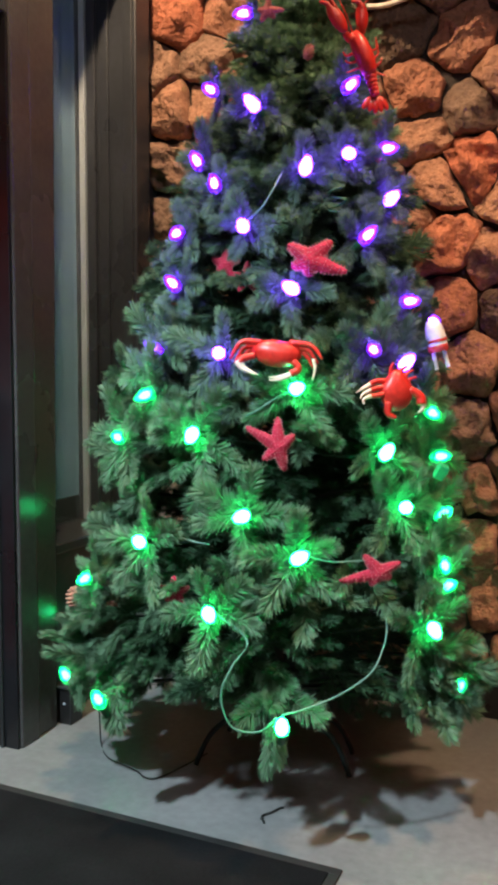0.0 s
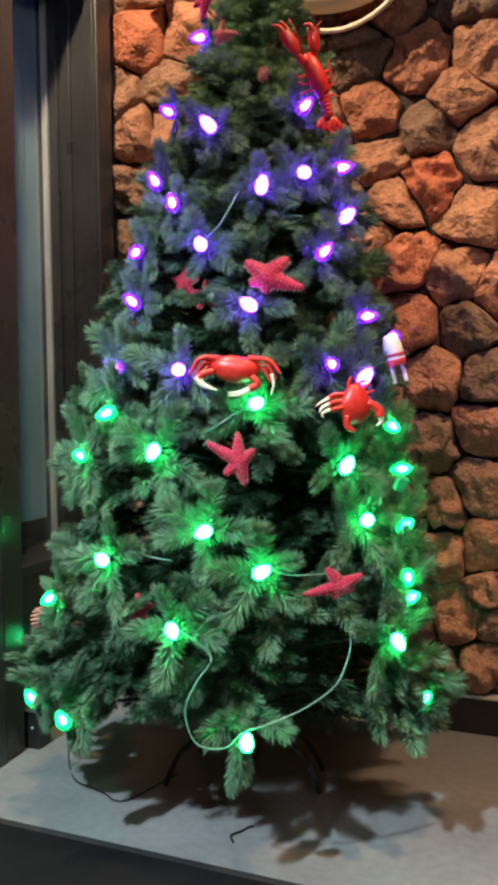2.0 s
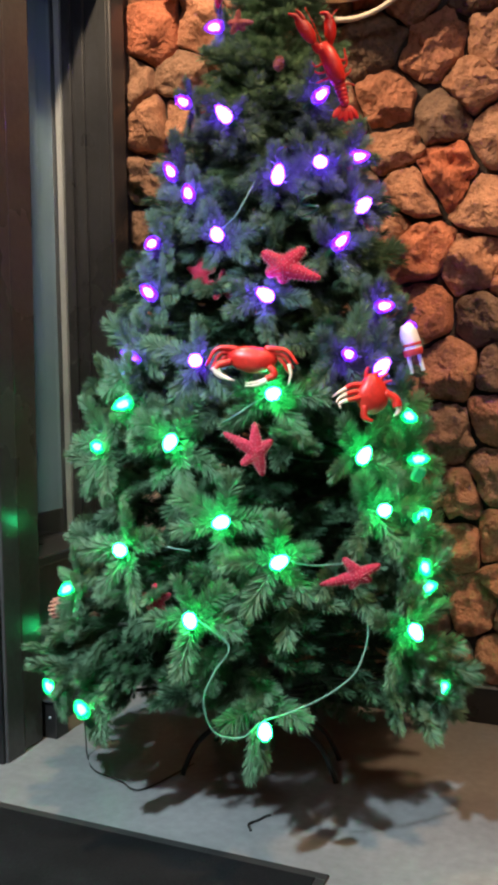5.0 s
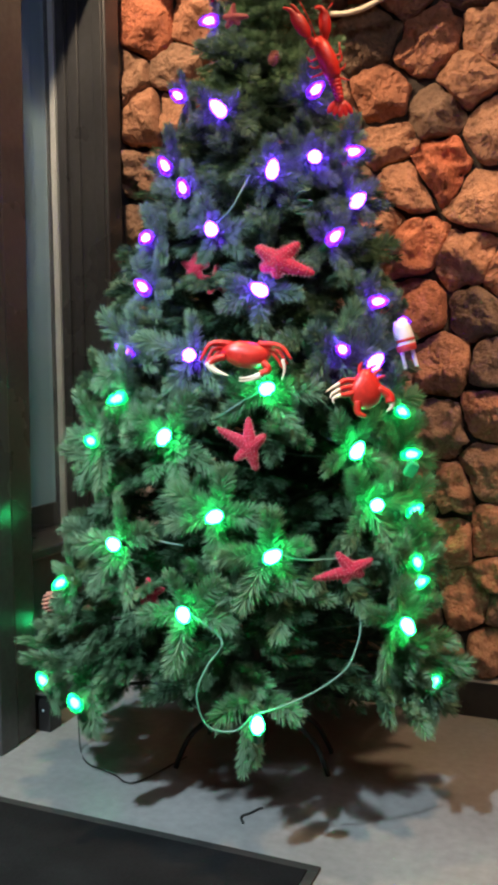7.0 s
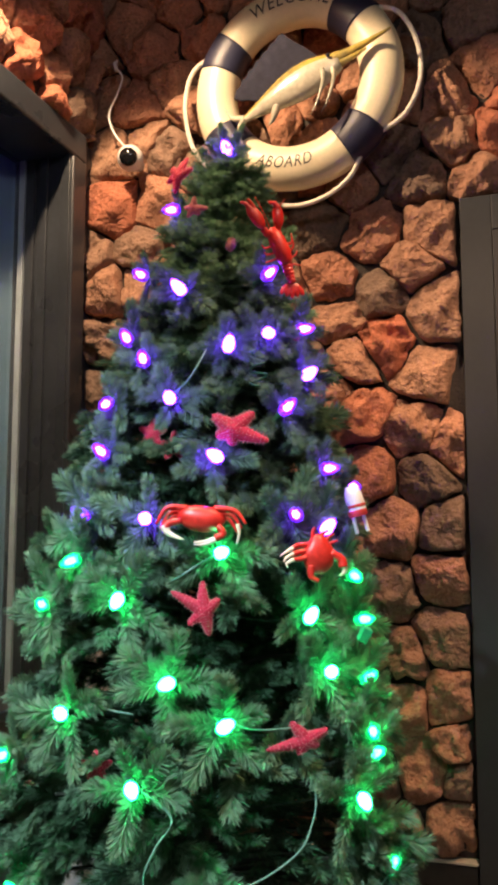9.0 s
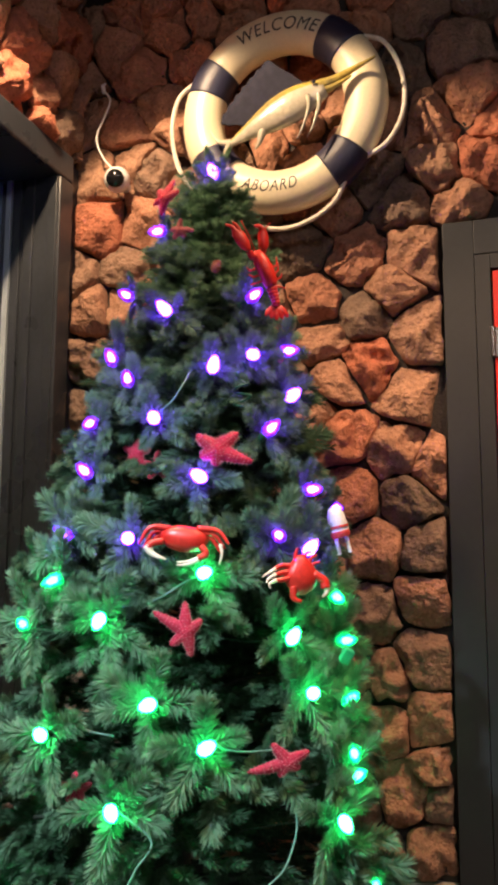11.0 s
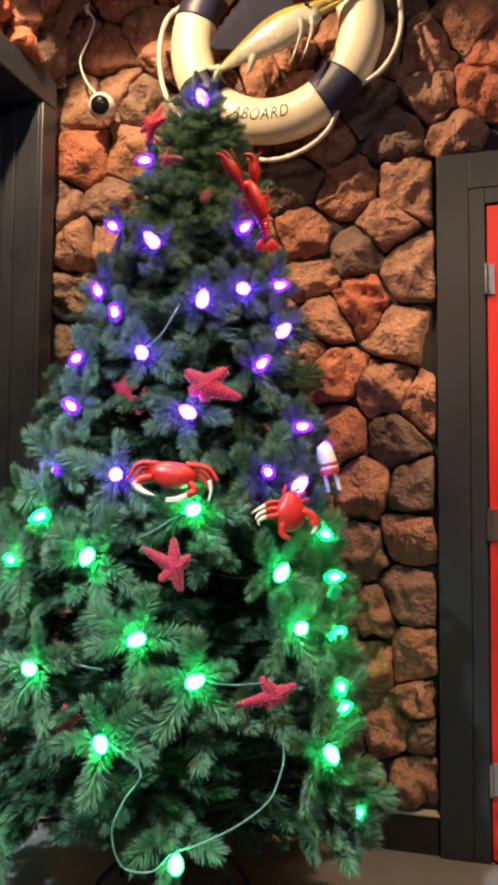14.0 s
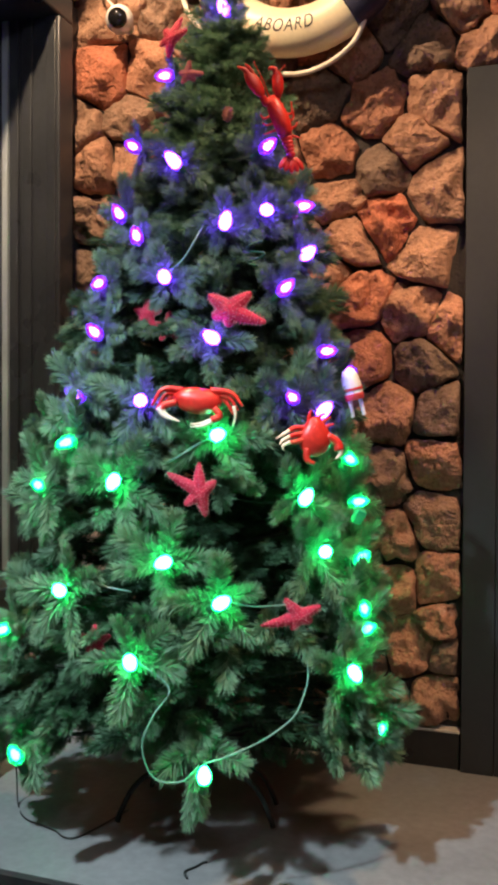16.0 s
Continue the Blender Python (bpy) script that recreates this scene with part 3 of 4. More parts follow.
cm.update(calc_edges=True)
cm.attributes.new("paleness", "FLOAT", "POINT").data.foreach_set("value", ca.astype(np.float32))
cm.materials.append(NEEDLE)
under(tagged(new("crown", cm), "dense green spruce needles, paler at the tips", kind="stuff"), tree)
under(tagged(part("branchwork", limbs, BARK), "thin dark green wire branches", kind="stuff"), tree)

# ---- the light string ----
string_lights = thing("string_lights", "string of large faceted bulbs lit green below and violet above", "string lights")
BULB_SHAPE = [(0.0095, 0.0), (0.0145, 0.006), (0.0175, 0.016), (0.0178, 0.024), (0.0155, 0.036), (0.0112, 0.047), (0.006, 0.054), (0.0015, 0.057)]
SOCKET_SHAPE = [(0.007, -0.030), (0.0095, -0.028), (0.0095, -0.004), (0.0105, -0.003), (0.0105, 0.002), (0.009, 0.003)]
CORE_SHAPE = [(0.004, 0.005), (0.0105, 0.007), (0.0145, 0.015), (0.015, 0.024), (0.013, 0.035), (0.009, 0.045), (0.003, 0.051)]
DIM_SHAPE = [(r * 0.6, z * 0.62 + 0.012) for r, z in CORE_SHAPE]


def faceted(profile, sides):
    """A turned shape of triangular facets."""
    bm, rings = bmesh.new(), []
    for i, (r, z) in enumerate(profile):
        rings.append([bm.verts.new((r * math.cos((k + i % 2 / 2) * math.tau / sides), r * math.sin((k + i % 2 / 2) * math.tau / sides), z)) for k in range(sides)])
    for i, (a, b) in enumerate(zip(rings, rings[1:])):
        for k in range(sides):
            n = (k + 1) % sides
            if i % 2 == 0:
                bm.faces.new((a[k], a[n], b[k]))
                bm.faces.new((a[n], b[n], b[k]))
            else:
                bm.faces.new((a[k], b[n], b[k]))
                bm.faces.new((a[k], a[n], b[n]))
    bm.faces.new(rings[0][::-1])
    bm.faces.new(rings[-1])
    return bm


dim_low = mesh_of("diode", lathe(DIM_SHAPE, 12), DIM_LOW, True)
dim_high = mesh_of("diode", lathe(DIM_SHAPE, 12), DIM_HIGH, True)
bulb_low = mesh_of("bulb", faceted(BULB_SHAPE, 11), SHELL_LOW)
bulb_high = mesh_of("bulb", faceted(BULB_SHAPE, 11), SHELL_HIGH)
core_low = mesh_of("diode", lathe(CORE_SHAPE, 12), GLOW_LOW, True)
core_high = mesh_of("diode", lathe(CORE_SHAPE, 12), GLOW_HIGH, True)
socket_mesh = mesh_of("socket", lathe(SOCKET_SHAPE, 10), SOCKET, True)
for a, z in BULBS:
    p = on_tree(a, z, 1.03 if z > 0.4 else 1.0 if a > 330 else 1.06)
    outward = Vector((math.cos(radians(a)), math.sin(radians(a)), 0))
    way = outward * rng.uniform(0.5, 1.0) + Vector((0, 0, rng.uniform(-0.6, 0.9))) + Vector((-outward.y, outward.x, 0)) * rng.uniform(-0.7, 0.7)
    if z < 0.4:
        way = outward * 0.5 + Vector((0, 0, 0.9))
    way.normalize()
    b = new("bulb", bulb_low if z < 1.15 else bulb_high)
    b.parent = string_lights
    b.matrix_world = Matrix.Translation(p - way * 0.024) @ way.to_track_quat("Z", "Y").to_matrix().to_4x4()
    s = new("socket", socket_mesh)
    s.parent = b
    away = a > 333 or a < 252 or (z > 1.15 and a in (260, 319))
    d = new("diode", (dim_low if away else core_low) if z < 1.15 else (dim_high if away else core_high))
    d.parent = b


def cable(name, points, radius, mat, parent=None, label=""):
    ob = part(name, tube(smooth_line(points), radius, 7), mat, parent, label, True)
    return ob


order = sorted(BULBS, key=lambda q: (round(q[1] / 0.16), q[0] if round(q[1] / 0.16) % 2 else -q[0]))
for (a, z), (a2, z2) in zip(order, order[1:]):
    if max(z, z2) < 0.45:
        continue
    p, q = on_tree(a, z, 0.95), on_tree(a2, z2, 0.95)
    m = on_tree((a + a2) / 2 + rng.uniform(-4, 4), (z + z2) / 2 - 0.02, rng.uniform(0.5, 0.62))
    # same cable within the crown, darkened in colour as if shaded
    cable("cable", [p, on_tree(a * 0.9 + a2 * 0.1, z - 0.02, 0.76), m, on_tree(a * 0.1 + a2 * 0.9, z2 - 0.02, 0.76), q], 0.0019, CABLE_SHADED, string_lights)
LOOPS = (((276, 0.60, 0.98), (285, 0.545, 1.0), (282, 0.49, 1.02), (280, 0.43, 1.03), (282, 0.355, 1.02), (288, 0.345, 1.02), (292, 0.38, 1.0)),
         ((293, 0.385, 1.0), (298, 0.40, 1.0), (306, 0.43, 1.01), (313, 0.47, 1.02), (317, 0.51, 1.0), (320, 0.55, 0.97), (323, 0.6, 0.9)),
         ((297, 0.74, 0.97), (303, 0.72, 0.99), (310, 0.715, 1.0), (318, 0.72, 1.0), (321, 0.755, 1.0), (323, 0.80, 0.98), (327, 0.83, 0.95)),
         ((254, 0.75, 0.98), (261, 0.778, 1.0), (267, 0.758, 1.0), (274, 0.748, 0.98)),
         ((275, 1.50, 1.0), (281, 1.53, 1.04), (285, 1.58, 1.05), (288, 1.64, 0.95)),
         ((296, 1.11, 1.0), (291, 1.09, 1.07), (286, 1.06, 1.08), (281, 1.04, 0.98)),
         ((332, 0.36, 0.98), (333, 0.335, 1.0), (337, 0.33, 1.0), (342, 0.35, 1.0)))
for loop in LOOPS:
    cable("cable", [on_tree(*q) for q in loop], 0.0023, CABLE, string_lights)
bunch = [on_tree(308 + 3 * math.sin(k * 1.7), 1.64 - 0.011 * k, 1.02 + 0.05 * math.cos(k * 2.3)) for k in range(12)]
cable("cable", bunch, 0.0028, SOCKET, string_lights, "tangled green cable")
plug = box((-0.012, -0.012, -0.018), (0.012, 0.012, 0.018), 0.003)
box((-0.013, -0.0125, 0.004), (0.013, 0.0125, 0.007), 0.0, plug)
plug_ob = part("plug", plug, GREENBOX, string_lights, "bright green plastic plug")
plug_ob.matrix_world = Matrix.Translation(on_tree(334, 0.915, 1.15)) @ pose(0, 0, 0, 20, 25, 30)

def floor_cord(points, radius):
    ob = part("power_cord", tube(smooth_line(points), radius, 8), DARKCABLE, None, "", True)
    return tagged(ob, "thin dark power cord lying on the concrete floor", "power cord")


floor_cord([(-1.17, 1.80, 0.30), (-1.19, 1.87, 0.12), (-1.19, 1.88, 0.006), (-1.117, 1.806, 0.005), (-1.05, 1.785, 0.005), (-0.996, 1.769, 0.005), (-0.955, 1.745, 0.005), (-0.925, 1.75, 0.005), (-0.90, 1.80, 0.005), (-0.86, 1.95, 0.005)], 0.0024)
floor_cord([(-0.555, 1.662, 0.004), (-0.572, 1.69, 0.004), (-0.556, 1.718, 0.004), (-0.545, 1.745, 0.004), (-0.535, 1.752, 0.004)], 0.003)


# ---- ornaments on the tree ----
def hung(ob, angle, z, out, turn, label, category, group="", tilt=0):
    """Sets an ornament, built with its face to -y, on the tree's outline; turn: its roll in degrees."""
    yaw = 16 + (angle - 290) * 0.4
    ob.matrix_world = Matrix.Translation(on_tree(angle, z, out)) @ pose(0, 0, 0, 0, 0, yaw) @ pose(0, 0, 0, tilt, turn, 0)
    return tagged(ob, label, category, group)


def limb(name, parent, points, radius, y=0.0, taper=None, mat=None):
    """A bent tapering limb through (x, z) places, a little before the xz plane."""
    bm = tube(smooth_line([(x, y - 0.003 * i, z) for i, (x, z) in enumerate(points)]), radius, 8, None, taper or (lambda t: 1.1 - 0.7 * t))
    return part(name, bm, mat or RED, parent, "cream tip" if mat else "", True)


def starfish(size, mat, arms):
    """A knobbly starfish in the xz plane; arms: angle in degrees and reach of each one."""
    bm = ball((0, 0, 0), (size * 0.56, size * 0.30, size * 0.56), None, 18, 10)
    knobs = []
    for angle, reach in arms:
        a, reach = radians(angle), reach * 0.86
        out, side = Vector((math.cos(a), 0, math.sin(a))), Vector((-math.sin(a), 0, math.cos(a)))
        sag, sweep = rng.uniform(-0.1, 0.25) * reach, rng.uniform(-0.12, 0.12) * reach
        line = [out * reach * t + side * sweep * t * t + Vector((0, sag * t * t, 0)) for t in (0.0, 0.15, 0.3, 0.45, 0.6, 0.75, 0.88, 1.0)]
        wide = lambda t: 0.46 * (1 - t) ** 0.9 + 0.11
        tube(smooth_line(line, 3), size, 10, bm, wide)
        for k in range(1, 10):
            t = k / 10
            p = out * reach * t + side * sweep * t * t + Vector((0, sag * t * t, 0))
            w = size * wide(t)
            for s in (-1, -0.5, 0, 0.5, 1):
                if s in (-0.5, 0.5) and k % 2:
                    continue
                face = side * s * 0.95 + Vector((0, -math.sqrt(max(0.04, 1 - s * s)), 0))
                knobs.append((p + face * w * 0.96, face, size * (0.085 if abs(s) == 1 else 0.06)))
    n = len(bm.faces)
    for v in bm.verts:
        v.co.y *= 0.62
    for p, face, r in knobs:
        m = Matrix.Translation((p.x, p.y * 0.62, p.z)) @ face.to_track_quat("Z", "Y").to_matrix().to_4x4()
        bmesh.ops.create_cone(bm, cap_ends=True, segments=6, radius1=r, radius2=r * 0.2, depth=r * 3.6, matrix=m)
    paint_faces(bm, n, 1)
    return part("starfish_ornament", bm, [mat, KNOB])


EVEN = tuple((90 + 72 * k, 0.047) for k in range(5))
# angle, height, share of the radius, body size, arms, material, colour
STARS = ((225, 2.195, 1.5, 0.034, ((58, 0.070), (14, 0.060), (130, 0.045), (190, 0.050), (258, 0.058)), STAR, "coral red"),
         (272, 2.025, 1.3, 0.021, ((88, 0.040), (2, 0.048), (165, 0.030), (235, 0.032), (310, 0.030)), STAR_PALE, "dusty pink"),
         (298, 1.405, 1.06, 0.043, ((140, 0.070), (40, 0.078), (-22, 0.106), (206, 0.050), (268, 0.046)), STAR, "coral red"),
         (261, 1.415, 0.77, 0.028, EVEN, STAR, "coral red"),
         (273, 1.38, 0.75, 0.028, EVEN, STAR, "coral red"),
         (292, 0.98, 1.05, 0.032, ((96, 0.076), (150, 0.100), (30, 0.050), (282, 0.068), (226, 0.055)), STAR, "coral red"),
         (317, 0.69, 1.03, 0.033, ((197, 0.108), (27, 0.064), (128, 0.064), (240, 0.044), (330, 0.040)), STAR, "coral red"),
         (262, 0.62, 0.90, 0.026, EVEN, STAR, "coral red"),
         (333, 1.69, 0.96, 0.020, ((120, 0.040), (45, 0.030), (200, 0.034), (280, 0.030)), STAR_PALE, "dusty pink"))
for a, z, out, size, arms, mat, color in STARS:
    hung(starfish(size, mat, arms), a, z, out, 0, color + " knobbly starfish ornament on the spruce tree", "starfish ornament", "starfish on the tree", 8 if z < 1.2 else 0)


def crab():
    """A crab ornament with its back to the viewer: broad shell, legs arched to both sides, two bent claws below."""
    bm = ball((0, 0, 0), (0.056, 0.026, 0.031), None, 24, 14)
    for v in bm.verts:
        v.co.x *= 1 + 0.12 * v.co.z / 0.028
        v.co.z -= 0.0016 * (v.co.x / 0.02)
        v.co += v.normal * 0.0016 * noise.noise(v.co * 160)
    root = thing("crab_ornament", "", "")
    part("shell", bm, RED, root, "", True)
    for s in (-1, 1):
        for k in range(3):
            tip = [(s * (0.030 + 0.008 * k), 0.024 - 0.008 * k), (s * (0.078 - 0.006 * k), 0.026 - 0.010 * k - (0.008 if s > 0 else 0)), (s * (0.104 - 0.010 * k), -0.012 - 0.010 * k)]
            limb("leg", root, tip, 0.0075, 0.006 * k - 0.004)
    limb("leg_tip", root, [(0.084, -0.012), (0.088, -0.034), (0.082, -0.058)], 0.0045, -0.006, None, TIP)
    limb("claw", root, [(-0.046, -0.004), (-0.072, -0.010), (-0.082, -0.020)], 0.0090, -0.012, lambda t: 0.9 + 0.2 * t)
    limb("claw_tip", root, [(-0.083, -0.016), (-0.074, -0.032), (-0.056, -0.041), (-0.038, -0.047)], 0.0105, -0.016, lambda t: 1.05 - 0.9 * t, TIP)
    limb("claw", root, [(0.040, -0.016), (0.052, -0.034), (0.034, -0.045)], 0.0088, -0.012, lambda t: 0.9 + 0.15 * t)
    for dz in (0.0, -0.006):
        limb("claw_tip", root, [(0.036, -0.045 + dz * 0.3), (0.010, -0.052 + dz), (-0.014, -0.053 + dz)], 0.0062, -0.016, lambda t: 1.1 - 0.85 * t, TIP)
    return root


hung(crab(), 290, 1.188, 1.10, 0, "glossy red plastic crab ornament with cream claw tips", "crab ornament", "crabs on the tree")


def crab_upright():
    """A crab ornament clinging head up: round shell, a fan of cream-tipped legs to one side, claws below."""
    bm = ball((0, 0, 0), (0.041, 0.024, 0.048), None, 22, 14)
    for v in bm.verts:
        if v.co.z > 0:
            v.co.x *= 1 - 0.4 * v.co.z / 0.045
        v.co += v.normal * 0.0016 * noise.noise(v.co * 160)
    root = thing("crab_ornament", "", "")
    part("shell", bm, RED, root, "", True)
    for k in range(3):
        z = 0.020 - 0.013 * k
        limb("leg", root, [(-0.022, z), (-0.048, z - 0.003 * k), (-0.066, z - 0.008)], 0.0068, -0.004 * k, lambda t: 1.1 - 0.3 * t)
        limb("leg_tip", root, [(-0.064, z - 0.007), (-0.082, z - 0.016), (-0.098 + 0.009 * k, z - 0.026)], 0.0048, -0.010 - 0.004 * k, lambda t: 1.1 - 0.8 * t, TIP)
    for x, z, u, w in ((-0.012, 0.034, -0.009, 0.062), (0.005, 0.036, 0.024, 0.054), (0.018, 0.026, 0.038, 0.046), (0.022, 0.014, 0.046, 0.030)):
        limb("leg", root, [(x, z), ((x + u) / 2 - 0.003, (z + w) / 2 + 0.003), (u, w)], 0.0062, 0.002)
    limb("claw", root, [(-0.020, -0.028), (-0.021, -0.054), (-0.003, -0.064)], 0.0088, -0.008, lambda t: 1.15 - 0.6 * t)
    limb("claw", root, [(0.028, 0.002), (0.052, -0.014), (0.056, -0.032)], 0.0105, -0.008, lambda t: 1.0 + 0.1 * t)
    limb("claw_tip", root, [(0.058, -0.026), (0.058, -0.042), (0.046, -0.052)], 0.0085, -0.014, lambda t: 1.05 - 0.8 * t, TIP)
    return root


hung(crab_upright(), 322.5, 1.107, 1.12, 0, "glossy red plastic crab ornament clinging upright to spruce branches", "crab ornament", "crabs on the tree")


def lobster():
    """A lobster ornament aslant, claws up, tail fan down: slim jointed body, two unlike claws, thin legs."""
    root = thing("lobster_ornament", "", "")
    bm = bmesh.new()
    tube(smooth_line([(-0.022, 0, 0.046), (-0.010, -0.006, 0.020), (0.006, -0.006, -0.014), (0.018, 0, -0.040)]), 0.021, 14, bm, lambda t: 0.45 + 0.62 * math.sin(math.pi * (0.16 + 0.62 * t)))
    part("body", bm, RED, root, "", True)
    bm = bmesh.new()
    for k in range(6):
        ball((0.018 + 0.0028 * k, 0, -0.042 - 0.0095 * k), (0.0165 - 0.001 * k, 0.013, 0.0085), bm, 14, 8, Matrix.Rotation(-0.3, 4, "Y"))
    part("tail", bm, RED, root, "jointed tail", True)
    bm = bmesh.new()
    for k in range(-2, 3):
        ball((0.034 + 0.010 * k, 0.002, -0.110 - 0.003 * (2 - abs(k))), (0.0085, 0.004, 0.020), bm, 10, 6, Matrix.Rotation(-0.32 * k, 4, "Y"))
    part("tail_fan", bm, RED, root, "", True)
    limb("claw", root, [(-0.020, 0.036), (-0.036, 0.030), (-0.046, 0.044)], 0.0085, -0.008, lambda t: 0.9 + 0.2 * t)
    part("claw", ball((-0.068, -0.018, 0.074), (0.0175, 0.011, 0.038), None, 14, 10, Matrix.Rotation(-0.62, 4, "Y")), RED, root, "", True)
    limb("claw", root, [(-0.080, 0.088), (-0.094, 0.104), (-0.112, 0.107)], 0.0085, -0.018, lambda t: 1.1 - 0.85 * t)
    limb("claw", root, [(-0.074, 0.096), (-0.084, 0.110), (-0.094, 0.116)], 0.0065, -0.020, lambda t: 1.1 - 0.8 * t)
    limb("claw", root, [(-0.010, 0.038), (-0.006, 0.050), (-0.006, 0.058)], 0.0085, -0.008, lambda t: 0.9 + 0.2 * t)
    part("claw", ball((-0.008, -0.018, 0.080), (0.0150, 0.010, 0.033), None, 14, 10, Matrix.Rotation(-0.10, 4, "Y")), RED, root, "", True)
    limb("claw", root, [(-0.009, 0.098), (-0.018, 0.112), (-0.034, 0.112)], 0.0085, -0.018, lambda t: 1.15 - 0.8 * t)
    for points in ([(0.012, 0.012), (0.032, 0.014), (0.030, 0.040)], [(0.022, -0.012), (0.036, 0.002), (0.034, 0.022)], [(0.026, -0.028), (0.042, -0.018), (0.046, -0.008)], [(0.028, -0.042), (0.042, -0.044), (0.056, -0.048)],
                   [(-0.012, -0.014), (-0.032, -0.022), (-0.044, -0.018)], [(-0.006, -0.030), (-0.026, -0.040), (-0.040, -0.046)], [(-0.020, 0.004), (-0.040, -0.006), (-0.050, 0.002)]):
        limb("leg", root, points, 0.0036, 0.0)
    for s in (-1, 1):
        part("feeler", tube(smooth_line([(-0.022 + 0.006 * s, -0.01, 0.046), (-0.034 + 0.014 * s, -0.02, 0.085), (-0.03 + 0.04 * s, -0.02, 0.125)]), 0.0013, 5), RED, root, "", True)
    return root


hung(lobster(), 326, 1.925, 1.10, 0, "glossy red plastic lobster ornament clinging to the tree", "lobster ornament").location += Vector((0.024, -0.06, -0.016))

buoy = thing("buoy_ornament", "white wooden buoy ornament with two red stripes", "buoy ornament")
part("body", lathe([(0.008, 0.052), (0.016, 0.05), (0.023, 0.03), (0.026, 0.0), (0.026, -0.016)], 18), WHITE, buoy, "", True)
part("stripe", lathe([(0.0262, -0.004), (0.0268, -0.005), (0.0268, -0.011), (0.0262, -0.012)], 18), BUOYRED, buoy, "red painted stripe")
part("stripe", lathe([(0.0245, -0.040), (0.0268, -0.030), (0.0268, -0.022), (0.0262, -0.021)], 18), BUOYRED, buoy, "red painted stripe")
part("stripe_gap", lathe([(0.0262, -0.0215), (0.0262, -0.0155)], 18), WHITE, buoy)
for x in (-0.014, 0.014):
    part("stick", tube([(x, 0, -0.036), (x * 1.1, 0, -0.09)], 0.0055, 8), WHITE, buoy, "pale wooden stick")
buoy.matrix_world = Matrix.Translation(on_tree(345, 1.236, 1.06) + Vector((0.008, -0.03, -0.004))) @ pose(0, 0, 0, 0, -14, 25) @ Matrix.Diagonal((0.95, 0.95, 0.85, 1))


def pinecone(size):
    bm = ball((0, 0, 0), (size * 0.5, size * 0.5, size), None, 10, 8)
    for k in range(46):
        t = k / 46
        a, zz = k * 2.399, size * (0.9 - 1.75 * t)
        r = size * 0.62 * math.sqrt(max(0.05, 1 - (zz / size) ** 2))
        ball((r * math.cos(a), r * math.sin(a), zz), (size * 0.2, size * 0.2, size * 0.09), bm, 6, 4)
    return part("pinecone_ornament", bm, CONE)


for a, z, out in ((296, 1.93, 1.02), (214, 0.52, 1.02), (226, 0.50, 0.86)):
    hung(pinecone(0.019 if z > 1 else 0.03), a, z, out, 15, "small red-brown pinecone ornament among spruce needles", "pinecone", "pinecones on the tree")

# ---- life ring with its fish on the stone wall ----
RING, MAJOR, MINOR = Vector((-0.497, 2.44, 2.727)), 0.3015, 0.0765
life_ring = thing("life_ring", "cream life ring with navy bands and rope, hung on stone wall", "life ring", at=RING)


def torus_part(a0, a1, swell, steps, closed=False):
    """A stretch of the ring between two angles (degrees), a little flattened front to back."""
    bm, rows = bmesh.new(), []
    for i in range(steps if closed else steps + 1):
        a = radians(a0 + (a1 - a0) * i / steps)
        row = []
        for k in range(28):
            f = k / 28 * math.tau
            r = MAJOR + (MINOR + swell) * math.cos(f)
            row.append(bm.verts.new((r * math.cos(a), -(MINOR * 0.86 + swell) * math.sin(f), r * math.sin(a))))
        rows.append(row)
    pairs = list(zip(rows, rows[1:])) + ([(rows[-1], rows[0])] if closed else [])
    for p, q in pairs:
        for k in range(28):
            bm.faces.new((p[k], p[(k + 1) % 28], q[(k + 1) % 28], q[k]))
    if not closed:
        bm.faces.new(rows[0])
        bm.faces.new(rows[-1][::-1])
    return bm


part("ring_body", torus_part(0, 360, 0, 96, True), CREAM, life_ring, "cream vinyl ring", True)
for a in (48, 151, 217, 314):
    part("band", torus_part(a - 11, a + 11, 0.003, 14), NAVY, life_ring, "navy blue band", True)


def word(text, middle, size, inner, narrow):
    """Letters laid on the ring's front, upright, reading left to right."""
    font = bpy.data.curves.new(text, "FONT")
    font.body, font.size, font.align_x, font.shear, font.space_character = text, size, "CENTER", 0.18, 1.14
    font.offset = 0.0
    tmp = new("text", font)
    bpy.context.view_layer.update()
    me = bpy.data.meshes.new_from_object(tmp.evaluated_get(bpy.context.evaluated_depsgraph_get()))
    bpy.data.objects.remove(tmp)
    bm = bmesh.new()
    bm.from_mesh(me)
    bmesh.ops.triangulate(bm, faces=bm.faces)
    bmesh.ops.subdivide_edges(bm, edges=[e for e in bm.edges if e.calc_length() > 0.02], cuts=2)
    sign = -1 if not inner else 1
    for v in bm.verts:
        a = radians(middle) + sign * v.co.x * narrow / MAJOR
        h = (v.co.y - size * 0.36) * (1 if not inner else -1)
        f = math.pi / 2 - h / MINOR
        r = MAJOR + (MINOR + 0.0012) * math.cos(f)
        v.co = (r * math.cos(a), -(MINOR * 0.86 + 0.0012) * math.sin(f), r * math.sin(a))
    part("lettering", bm, INK, life_ring, "dark serif lettering")


word("WELCOME", 91, 0.068, False, 0.86)
word("ABOARD", 264, 0.058, True, 0.77)


def ring_point(a, r, y=0.0):
    return Vector((r * math.cos(radians(a)), y, r * math.sin(radians(a))))


